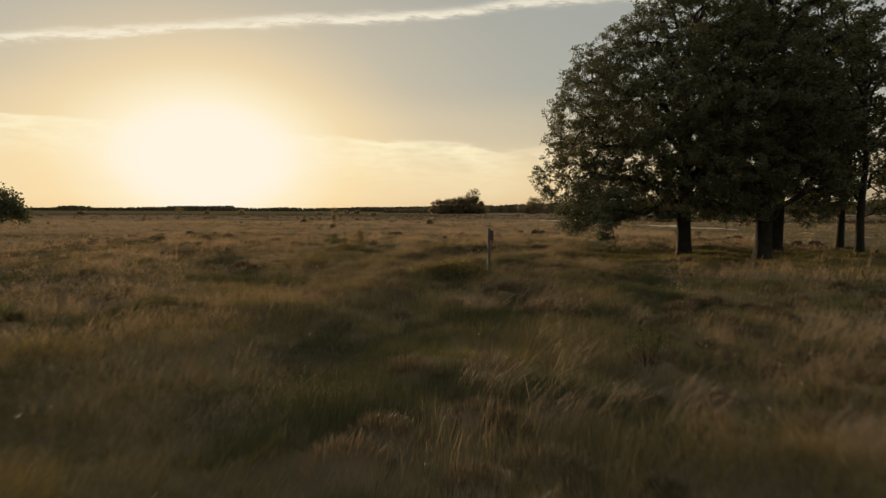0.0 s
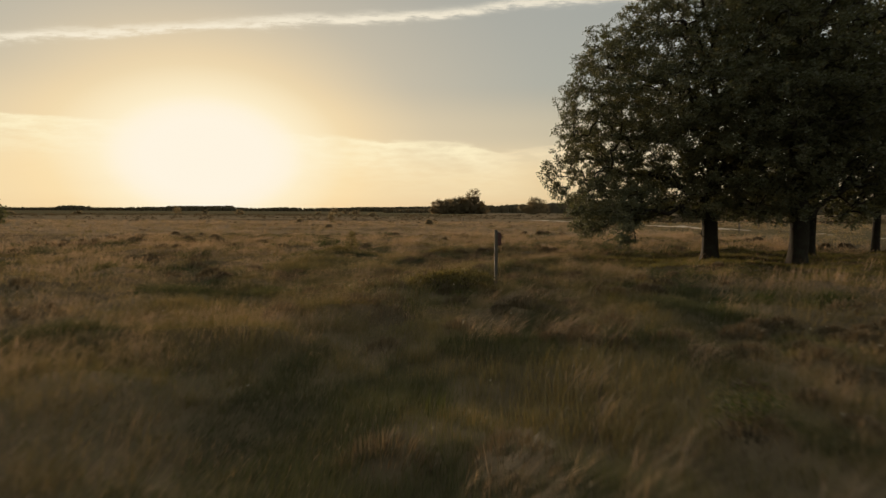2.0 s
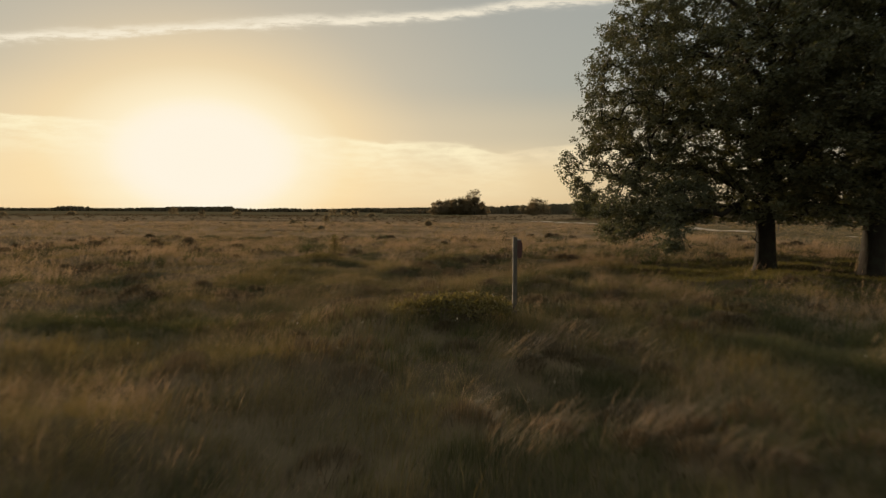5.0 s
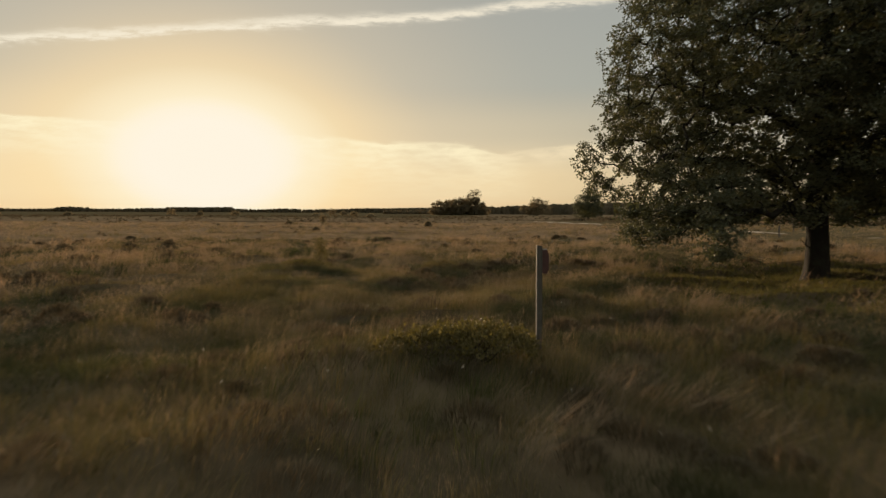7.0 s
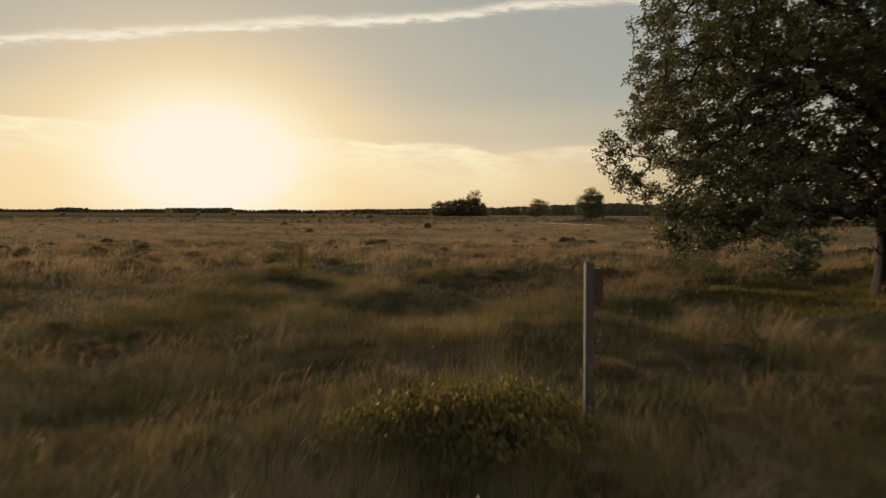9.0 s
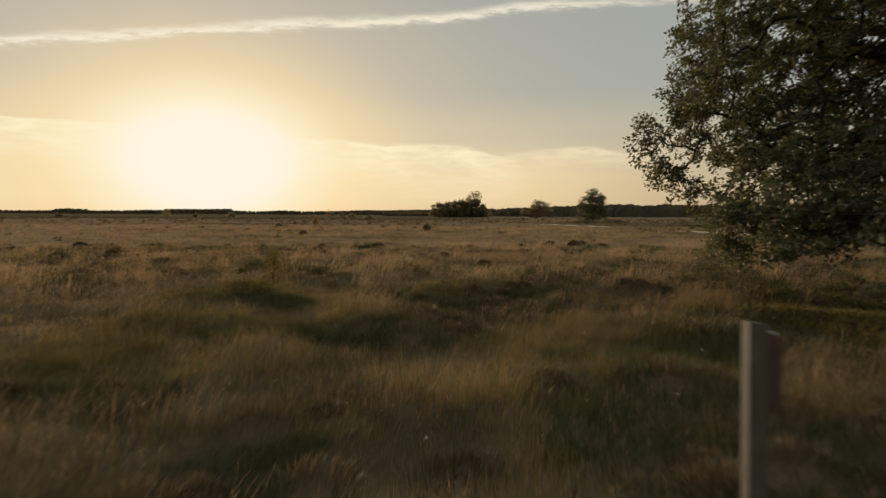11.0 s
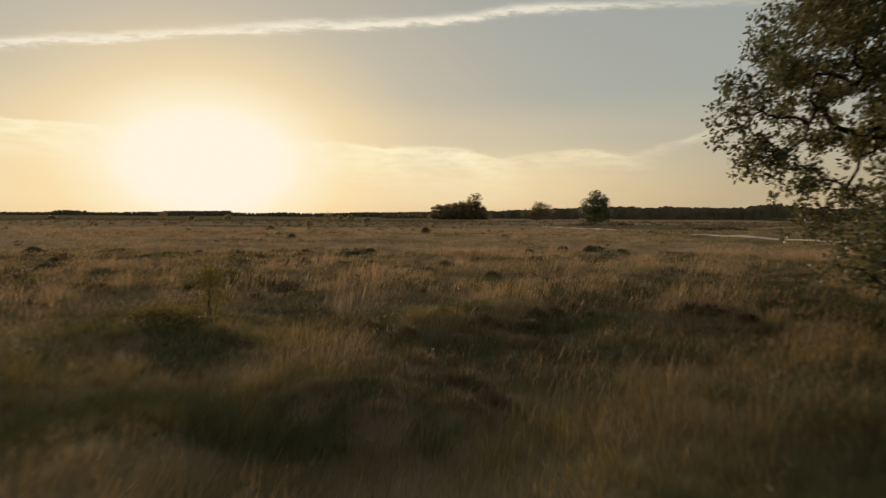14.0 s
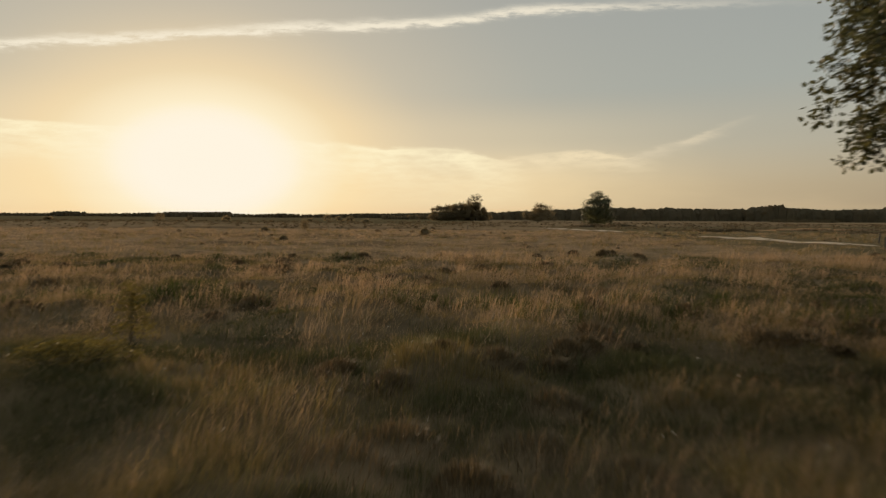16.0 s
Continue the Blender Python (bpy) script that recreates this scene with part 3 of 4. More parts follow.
def make_stalks():
    """Thin stems near by; farther off the loose mauve-brown heads that veil the tops of the tussocks."""
    pieces = []
    near_by, farther = ((1700, (-8, 8, 3, 36), 0, 10, 14, 0.0034, STEM), (9000, (-26, 26, 4, 60), 10, 34, 8, 0.0030, HEAD)), ((15000, (-8, 8, 3, 38), 0, 10, 9, 0.0031), (34000, (-26, 26, 4, 60), 10, 34, 9, 0.0033), (62000, (-115, 115, 12, 170), 34, 140, 9, 0.0032), (60000, (-330, 330, 130, 460), 104, 430, 4, 0.0030))
    for count, box, a, b, clump, wide, shape in near_by:
        x, y = scatter(count, *box, band(a, b, lambda d: (a / np.maximum(d, a + 0.01)) ** 0.8 if a else np.ones_like(d)))
        ok = (value_noise(x, y, 2.6, 11) + 0.3 * value_noise(x, y, 0.8, 12) > np.where(x < 0.0, 0.82, 0.56)) & ~HEATHER_BEDS[bed(x, y)] & ~in_hollow(x, y)
        x, y = x[ok], y[ok]
        tx, ty = np.repeat(x, clump), np.repeat(y, clump)
        tx, ty = tx + rng.normal(0, 0.13, len(tx)), ty + rng.normal(0, 0.13, len(tx))
        base = np.stack((tx, ty, ground_height(tx, ty)), 1)
        lump = 0.55 + 0.75 * value_noise(tx, ty, 1.9, 3)
        pieces.append(blades(base, rng.normal(0.1, 1.0, len(tx)), rng.uniform(0.36, 0.68, len(tx)) * lump, rng.uniform(0.1, 0.5, len(tx)), wide * np.maximum(near_depth(tx, ty), 5) / 6 * rng.uniform(0.7, 1.3, len(tx)), shape))
    for count, box, a, b, clump, wide in farther:
        x, y = scatter(count, *box, band(a, b, lambda d: (max(a, 5) / np.maximum(d, max(a, 5))) ** 0.7))
        ok = (value_noise(x, y, 2.6, 11) + 0.3 * value_noise(x, y, 0.8, 12) > (0.36 if a else 0.44)) & ~HEATHER_BEDS[bed(x, y)] & ~((x > 24) & (y < 220) & (rng.random(len(x)) < 0.65))
        x, y = x[ok], y[ok]
        tx, ty = np.repeat(x, clump), np.repeat(y, clump)
        tx, ty = tx + rng.normal(0, 0.22, len(tx)), ty + rng.normal(0, 0.22, len(tx))
        lump = 0.35 + 0.9 * value_noise(tx, ty, 1.9, 3)
        base = np.stack((tx, ty, ground_height(tx, ty) + rng.uniform(0.08, 0.34, len(tx)) * lump), 1)
        pieces.append(blades(base, rng.uniform(0, 2 * np.pi, len(tx)), rng.uniform(0.10, 0.25, len(tx)) * lump, rng.uniform(0.3, 1.6, len(tx)), wide * near_depth(tx, ty) / 6 * rng.uniform(0.7, 1.3, len(tx)), SHARD))
    tagged(new("grass_stalks", mesh_from("grass_stalks", *joined(pieces), STALK)), "mauve-brown seed stalks of moor grass bent by wind", "grass", kind="stuff")


def make_plumes():
    """Tall pale tussocks whose thin plumes all bow with the wind."""
    x, y = scatter(150, 0.3, 6.8, 5.0, 30.0, lambda x, y: (value_noise(x, y, 3.0, 71) > 0.42) * np.where(y < 18, 1.0, 0.3) * (np.hypot(x - 1.54, y - 20.4) > 1.3) * (under_oaks(x, y) < 0.3) * 0.8)
    size, n = rng.uniform(0.65, 1.1, len(x)), 64
    tx, ty, ts = np.repeat(x, n), np.repeat(y, n), np.repeat(size, n)
    ang, rad = rng.uniform(0, 2 * np.pi, len(tx)), np.sqrt(rng.random(len(tx))) * 0.30 * ts
    bx, by = tx + np.cos(ang) * rad, ty + np.sin(ang) * rad
    base = np.stack((bx, by, ground_height(bx, by) - 0.01), 1)
    v, t = blades(base, rng.normal(-0.15, 0.6, len(tx)), rng.uniform(0.38, 0.74, len(tx)) * ts, rng.uniform(0.35, 0.95, len(tx)), rng.uniform(0.0035, 0.0065, len(tx)), STEM)
    tagged(new("plume_grass", mesh_from("plume_grass", v, t, STALK)), "tall pale feathery grass tussocks bowed over by wind", "grass", kind="stuff")


def make_rushes():
    """Tufts of darker, greener blades in the damper hollows."""
    x, y = scatter(2600, -14, 14, 4, 46, lambda x, y: (value_noise(x, y, 3.2, 61) > np.where(x > 2.5, 0.55, 0.68)) * (near_depth(x, y) < 17) * (under_oaks(x, y) < 0.6))
    size, n = rng.uniform(0.6, 1.2, len(x)), 34
    tx, ty, ts = np.repeat(x, n), np.repeat(y, n), np.repeat(size, n)
    ang, rad = rng.uniform(0, 2 * np.pi, len(tx)), np.sqrt(rng.random(len(tx)))
    bx, by = tx + np.cos(ang) * rad * 0.2 * ts, ty + np.sin(ang) * rad * 0.2 * ts
    base = np.stack((bx, by, ground_height(bx, by) - 0.01), 1)
    v, t = blades(base, ang + rng.normal(0, 0.5, len(tx)), rng.uniform(0.25, 0.46, len(tx)) * ts, 0.15 + 0.7 * rad * rng.random(len(tx)), 0.0062 * np.maximum(near_depth(tx, ty), 5) / 6 * rng.uniform(0.7, 1.3, len(tx)), BLADE)
    tagged(new("rushes", mesh_from("rushes", v, t, RUSH)), "dark green rush tufts in damp hollows of the heath", "rushes", kind="stuff")


make_heather()
make_banks()
make_grass()
make_stalks()
make_plumes()
make_rushes()


# ---- trees ----
def leaf_shapes(centres, spread, per, length, r, six=True, droop=0.2, facing=None, jitter=0.38, rosette=False):
    """Small bent leaves scattered round the centres."""
    c = np.repeat(centres, per, axis=0)
    n = len(c)
    p = c + r.normal(0, 1, (n, 3)) * np.array([spread, spread, spread * 0.75])
    a = r.normal(0, 1, (n, 3))
    a[:, 2] -= droop
    if rosette:
        a = a * 0.6 + (p - c) / (np.linalg.norm(p - c, axis=1)[:, None] + 1e-9)
    if facing is not None:
        f = p - np.asarray(facing)
        f = f / (np.linalg.norm(f, axis=1)[:, None] + 1e-9) + r.normal(0, jitter, (n, 3))
        f /= np.linalg.norm(f, axis=1)[:, None]
        a -= f * np.sum(a * f, axis=1)[:, None]
    a /= np.linalg.norm(a, axis=1)[:, None]
    b = np.cross(a, r.normal(0, 1, (n, 3)) if facing is None else f)
    b /= np.linalg.norm(b, axis=1)[:, None] + 1e-9
    up = np.cross(a, b)
    s = (length * r.uniform(0.65, 1.25, n))[:, None]
    a, b, up = a * s, b * s * 0.30, up * s * 0.12
    if six:
        rows = [p, p + 0.35 * a + b + up, p + 0.35 * a - b + up, p + 0.75 * a + 0.85 * b, p + 0.75 * a - 0.85 * b, p + a - up]
        local = np.array([(0, 1, 2), (1, 3, 4), (1, 4, 2), (3, 5, 4)])
    else:
        rows = [p, p + 0.55 * a + 1.15 * b + up, p + 0.55 * a - 1.15 * b + up, p + a - up]
        local = np.array([(0, 1, 2), (1, 3, 2)])
    per_leaf = len(rows)
    return np.stack(rows, 1).reshape(-1, 3), (np.arange(n)[:, None, None] * per_leaf + local[None]).reshape(-1, 3)


def tube(points, radii, sides):
    """A tapering round limb along points."""
    points, radii = np.asarray(points, float), np.asarray(radii, float)
    d = np.gradient(points, axis=0)
    d /= np.linalg.norm(d, axis=1)[:, None] + 1e-9
    helper = np.where(np.abs(d[:, 2:3]) > 0.9, np.array([[1.0, 0, 0]]), np.array([[0, 0, 1.0]]))
    a = np.cross(d, helper)
    a /= np.linalg.norm(a, axis=1)[:, None] + 1e-9
    b = np.cross(d, a)
    t = np.linspace(0, 2 * np.pi, sides, endpoint=False)
    v = (points[:, None] + radii[:, None, None] * (np.cos(t)[None, :, None] * a[:, None] + np.sin(t)[None, :, None] * b[:, None])).reshape(-1, 3)
    f = []
    for k in range(len(points) - 1):
        for i in range(sides):
            p, q = k * sides + i, k * sides + (i + 1) % sides
            f += [(p, q, q + sides), (p, q + sides, p + sides)]
    return v, np.array(f)


def grow_tree(seed, height, trunk_r, profile, clusters, per, leaf_len, leaf_spread, six, clear, limbs=16, shell=0.55, lean=(0.0, 0.0), low_limb=None, gaps=0.5, drift=0.0, pad=0.55, extra=(), outward=False, reach_left=0.0):
    """Trunk, branches and crown meshes of one broad tree standing at the origin.
    profile: (height, radius) pairs of the crown's outline; clear: height of the lowest inner foliage."""
    r = np.random.default_rng(seed)
    pz, pr = np.array(profile).T
    # trunk with a flared, uneven foot
    tz = np.array([-0.25, 0.0, 0.18, 0.5, 1.1, 2.0, 3.2, 5.0, 7.2, 9.5, height * 0.82])
    tz = tz[tz <= height * 0.82]
    share = np.clip(tz / height, 0, 1)
    trunk = np.stack((lean[0] * share * height + 0.10 * np.sin(tz * 0.9 + seed) * share * 4, lean[1] * share * height + 0.10 * np.cos(tz * 0.8 + seed) * share * 4, tz), 1)
    trunk[:2, :2] = 0
    rad = trunk_r * np.array([1.5, 1.3, 1.14, 1.04, 1.0, 0.94, 0.82, 0.62, 0.42, 0.24, 0.08][:len(tz)])
    tv, tf = tube(trunk, rad, 16)
    ang = np.arctan2(tv[:, 1], tv[:, 0])
    flare = np.clip(1 - tv[:, 2] / 1.0, 0, 1) * 0.16 * np.sin(5 * ang + seed) + 0.04 * np.sin(3 * ang + tv[:, 2] * 2)
    tv[:, :2] += (tv[:, :2] - np.interp(tv[:, 2], trunk[:, 2], trunk[:, 0])[:, None] * [1, 0] - np.interp(tv[:, 2], trunk[:, 2], trunk[:, 1])[:, None] * [0, 1]) * flare[:, None]
    # foliage in pads: rounded tufts inside the outline, thicker towards the outside, with gaps between them
    tufts = [np.array(e) for e in extra]
    tries = 0
    while len(tufts) < max(clusters // 9, 40) and tries < 40:
        tries += 1
        m = 900
        z = r.uniform(pz[0], pz[-1], m)
        a = r.uniform(0, 2 * np.pi, m)
        R = (np.interp(z, pz, pr) - pad * 0.9) * (1 - 0.10 * np.clip(-np.sin(a), 0, 1) * (z < 6.5))
        q = r.random(m) ** shell
        wob = 1 + 0.06 * np.sin(3 * a + z * 0.8 + seed) + 0.05 * np.sin(7 * a - 1.3 * z)
        p = np.stack((np.cos(a) * R * q * wob, np.sin(a) * R * q * wob, z), 1)
        ok = (r.random(m) < R / pr.max()) & ((z > clear) | (q > 0.66)) & ((z > clear + 1.2) | (q > 0.3)) & ((q > 0.6) | (r.random(m) < 0.35))
        for c in p[ok]:
            if len(tufts) < max(clusters // 9, 40) and np.min(np.linalg.norm((np.array(tufts) - c) if tufts else np.full((1, 3), 9.0), axis=1)) > pad * gaps * 2.1:
                tufts.append(c)
    tufts = np.array(tufts)
    size = r.uniform(0.6, 1.3, len(tufts)) * pad
    own = r.integers(0, len(tufts), clusters)
    ball = r.normal(0, 1, (clusters, 3))
    ball *= (r.random(clusters) ** 0.4 / np.linalg.norm(ball, axis=1))[:, None]
    pts = tufts[own] + ball * size[own][:, None] * np.array([1.25, 1.25, 0.85])
    pts[:, 2] = np.maximum(pts[:, 2], 0.55 * pz[0])
    axis = np.stack((np.interp(pts[:, 2], trunk[:, 2], trunk[:, 0]), np.interp(pts[:, 2], trunk[:, 2], trunk[:, 1])), 1)
    pts[:, :2] += axis * 0.6
    pts[:, 1] += drift * np.clip(np.hypot(pts[:, 0], pts[:, 1]) / 5.0, 0, 1)
    if reach_left:
        far_out = np.maximum(-pts[:, 0] - reach_left, 0.0)
        pts[:, 0] += 0.25 * far_out + 0.3 * (pts[:, 0] < -5.5) * (pts[:, 1] > 0) * np.clip(4.0 - pts[:, 2], 0, 1)
    # main limbs
    nodes, parent = [], []
    for k in range(limbs):
        a = k * 2.39996 + r.uniform(-0.3, 0.3)
        z0 = 1.9 + (height * 0.70 - 1.9) * (k / (limbs - 1)) ** 0.9
        z1 = min(z0 + r.uniform(0.5, 2.6) + 0.12 * height * k / limbs, pz[-1] - 0.6)
        R = np.interp(z1, pz, pr) * r.uniform(0.62, 0.82)
        if k == 0 and low_limb:
            a, z1, R = low_limb
        root = np.array([np.interp(z0, trunk[:, 2], trunk[:, 0]), np.interp(z0, trunk[:, 2], trunk[:, 1]), z0])
        tip = np.array([np.cos(a) * R, np.sin(a) * R, z1])
        last = -1
        for j, s in enumerate(np.linspace(0, 1, 9)):
            p = root * (1 - s) + tip * s
            p[2] += 0.5 * np.sin(np.pi * s) * (0.4 if k == 0 else 1.0)
            p += r.normal(0, 0.10, 3) * (0.0 if j == 0 else 1.0)
            nodes.append(p)
            parent.append(last)
            last = len(nodes) - 1
    # branches reach out to the clusters from the nearest wood
    pool = np.zeros((len(nodes) + clusters * 2, 3))
    pool[:len(nodes)] = nodes
    count = len(nodes)
    parent = parent + [0] * (clusters * 2)
    order = np.argsort(np.min(np.linalg.norm(pts[:, None] - pool[None, :count], axis=2), axis=1))
    ends = []
    for i in order:
        p = pts[i]
        reach = np.linalg.norm(pool[:count] - p, axis=1)
        best = int(np.argmin(reach))
        if reach[best] < 0.1:
            ends.append(p)
            continue
        q = pool[best]
        last = best
        for s in (0.5, 1.0):
            m = q * (1 - s) + p * s + r.normal(0, 0.06, 3) * (s < 1) * min(1.0, reach[best])
            m[2] += 0.10 * reach[best] * np.sin(np.pi * s)
            pool[count] = m
            parent[count] = last
            last = count
            count += 1
        ends.append(p)
    load = np.ones(count) * 0.0625 * limbs / (2 * clusters)
    for k in range(count - 1, -1, -1):
        if parent[k] >= 0:
            load[parent[k]] += load[k]
    thick = np.clip(np.sqrt(load) * 0.48 * trunk_r / 0.34, 0.0045, trunk_r * 0.42)
    arms = [tube(pool[k * 9:k * 9 + 9], thick[k * 9:k * 9 + 9], 8) for k in range(limbs)]
    kids = np.array([k for k in range(limbs * 9, count) if parent[k] >= 0])
    par = np.array([parent[k] for k in kids])
    A, B, ra, rb = pool[par], pool[kids], np.minimum(thick[par], thick[kids] * 1.5), thick[kids]
    d = B - A
    d /= np.linalg.norm(d, axis=1)[:, None] + 1e-9
    side = np.cross(d, np.where(np.abs(d[:, 2:3]) > 0.9, np.array([[1.0, 0, 0]]), np.array([[0, 0, 1.0]])))
    side /= np.linalg.norm(side, axis=1)[:, None] + 1e-9
    other = np.cross(d, side)
    t5 = np.linspace(0, 2 * np.pi, 3, endpoint=False)
    ring = np.cos(t5)[None, :, None] * side[:, None] + np.sin(t5)[None, :, None] * other[:, None]
    bv = np.concatenate((A[:, None] + ra[:, None, None] * ring, B[:, None] + rb[:, None, None] * ring), 1).reshape(-1, 3)
    local = np.array([t for i in range(3) for t in ((i, (i + 1) % 3, 3 + (i + 1) % 3), (i, 3 + (i + 1) % 3, 3 + i))])
    bt = (np.arange(len(kids))[:, None, None] * 6 + local[None]).reshape(-1, 3)
    ends = np.array(ends)
    if outward:
        lv, lt = leaf_shapes(ends, leaf_spread, per, leaf_len, r, six, facing=(0, 0, height * 0.4))
    else:
        # fuller leaf outlines on the side that the walk passes close by
        close = (ends[:, 0] < -3.4) & six
        kinds = [leaf_shapes(e, leaf_spread, round(per * 1.5) if full else per, leaf_len * (0.80 if full else 1.05 if six else 1.0), r, full, facing=(0, 0, -height * 0.3), jitter=0.75, rosette=True) for e, full in ((ends[close], True), (ends[~close], False)) if len(e)]
        lv, lt = joined(kinds)
    return (tv, tf), arms, (bv, bt), (lv, lt)


def tree(name, m, grown, label, category, group="", leaf=None):
    ob = thing(name, m, label, category, group)
    (tv, tf), arms, (bv, bt), (lv, lt) = grown
    part_of("trunk", mesh_from("trunk", tv, tf, BARK, True), ob, "furrowed grey-brown trunk")
    for v, t in arms:
        part_of("limb", mesh_from("limb", v, t, BARK, True), ob)
    part_of("branchwork", mesh_from("branchwork", bv, bt, BARK, True), ob)["kind"] = "stuff"
    part_of("crown", mesh_from("crown", lv, lt, leaf or OAK), ob, "dense dark green leaves")
    return ob


def at(x, y, turn=0.0, scale=1.0, sink=0.0):
    return pose(x, y, float(ground_height(x, y)) - sink, 0, 0, turn) @ Matrix.Scale(scale, 4)


OAK_OUTLINE = [(2.0, 4.7), (2.6, 5.0), (3.3, 5.3), (4.1, 6.5), (6.0, 7.15), (7.2, 7.05), (8.5, 6.5), (10.5, 5.0), (12.3, 3.6), (14.5, 1.3)]
SKIRT = [(-5.9, -1.5, 3.0), (-5.6, -2.5, 2.8), (-5.2, -3.5, 2.9), (-5.5, -3.0, 3.4), (-4.6, -4.2, 2.6), (-6.0, -1.2, 3.6),
         (-5.4, -5.2, 1.35), (-5.2, -5.0, 1.1), (-5.3, -5.1, 1.2), (-5.0, -5.2, 1.6), (-5.9, -3.2, 1.6), (-5.9, -2.6, 1.8), (-5.9, -0.9, 1.5), (-5.5, -1.9, 1.5), (-6.0, -1.6, 2.6),
         (-6.3, -1.3, 1.5), (-6.2, -0.6, 1.7), (-6.4, -1.6, 2.2), (-6.2, -2.4, 2.0), (-6.0, -3.0, 2.4), (-5.2, -4.8, 2.0), (-5.1, -4.5, 2.6), (-5.3, -4.1, 2.2), (-5.9, 0.2, 1.45), (-5.8, -0.3, 1.9), (-5.5, 0.3, 1.35), (-5.1, -1.5, 1.9), (-5.0, 1.9, 2.3), (-4.8, 1.4, 1.9), (-4.7, 3.2, 2.0)]
TIP = [(-6.6, -2.0, 6.4), (-6.4, -2.2, 7.3), (-6.6, -0.6, 7.0), (-6.5, 0.1, 6.0), (-6.3, 0.3, 6.6), (-6.3, 0.0, 7.4), (-6.0, 0.5, 7.9), (-6.0, -1.2, 8.0),
       (-7.3, 1.5, 4.3), (-6.5, 1.0, 2.7), (-6.6, 1.1, 3.1), (-7.0, 1.8, 3.7), (-6.8, 1.9, 3.3), (-6.95, 1.3, 4.4), (-6.8, 1.5, 4.0), (-6.5, 1.6, 3.5), (-6.2, 1.5, 3.0), (-6.0, 1.4, 2.6), (-6.7, 0.4, 5.0), (-6.6, -0.3, 5.8), (-6.8, 0.7, 4.7), (-6.6, 0.2, 5.4), (-6.6, -0.9, 6.3), (-6.4, -0.9, 6.9), (-6.6, -1.4, 5.4), (-6.3, 0.7, 4.5), (-6.2, 0.0, 5.0), (-6.3, -0.5, 4.2)]
lower = np.random.default_rng(41)
HEM = [(float(lower.uniform(-6.2, -3.6)), float(lower.uniform(-4.2, -0.8)), float(lower.uniform(1.8, 3.4))) for _ in range(40)]
oak_a = grow_tree(3, 14.3, 0.34, OAK_OUTLINE, 11500, 20, 0.108, 0.072, True, 2.3, limbs=18, low_limb=(3.9, 2.25, 5.0), drift=0.6, shell=0.42, pad=0.46, gaps=0.74, reach_left=7.0, extra=SKIRT + TIP + HEM)
first = tree("oak_tree", at(12.2, 30.9), oak_a, "broad spreading oak with drooping skirts at the heath's edge", "tree", "group of oaks")
twigs = [tube(np.array(line), np.linspace(0.030, 0.010, len(line)), 6) for line in ([(-0.27, -0.1, 1.08), (-0.43, -0.12, 1.16), (-0.52, -0.12, 1.27), (-0.64, -0.13, 1.40)], [(-0.46, -0.12, 1.2), (-0.47, -0.15, 1.34), (-0.44, -0.16, 1.46)])]
part_of("dead_twig", mesh_from("dead_twig", *joined(twigs), BARK, True), first, "bare broken twig on the trunk")
oak_b = grow_tree(14, 16.0, 0.40, [(2.2, 3.6), (3.6, 4.6), (6.5, 5.0), (10.0, 4.8), (13.0, 3.8), (16.0, 1.3)], 2100, 17, 0.155, 0.085, False, 3.0, shell=0.45, pad=0.58, gaps=0.70)
second = tree("oak_tree", at(16.05, 30.6), oak_b, "tall thick-trunked oak crowded into the dark group", "tree", "group of oaks")
tagged(copy_thing(second, at(19.2, 35.2, 130)), "tall dark oak standing close to its neighbours").scale = (0.95, 0.95, 1.0)
oak_c = grow_tree(23, 14.0, 0.21, [(2.4, 3.0), (4.0, 4.6), (7.0, 5.2), (10.0, 4.6), (12.5, 3.0), (14.0, 1.0)], 1450, 17, 0.17, 0.08, False, 3.0, limbs=13, pad=0.6)
third = tree("oak_tree", at(22.3, 32.6), oak_c, "slender dark oak at the edge of the group", "tree", "group of oaks")
tagged(copy_thing(third, at(24.4, 37.5, 200)), "slender oak half hidden behind the others").scale = (1.0, 1.0, 1.05)


# ---- the post with its plate ----
def box_mesh(x0, x1, y0, y1, z0, z1, bevel):
    bm = bmesh.new()
    bmesh.ops.create_cube(bm, size=1.0, matrix=Matrix.LocRotScale(((x0 + x1) / 2, (y0 + y1) / 2, (z0 + z1) / 2), None, (x1 - x0, y1 - y0, z1 - z0)))
    bmesh.ops.bevel(bm, geom=bm.edges[:], offset=bevel, segments=2, affect="EDGES")
    return bm


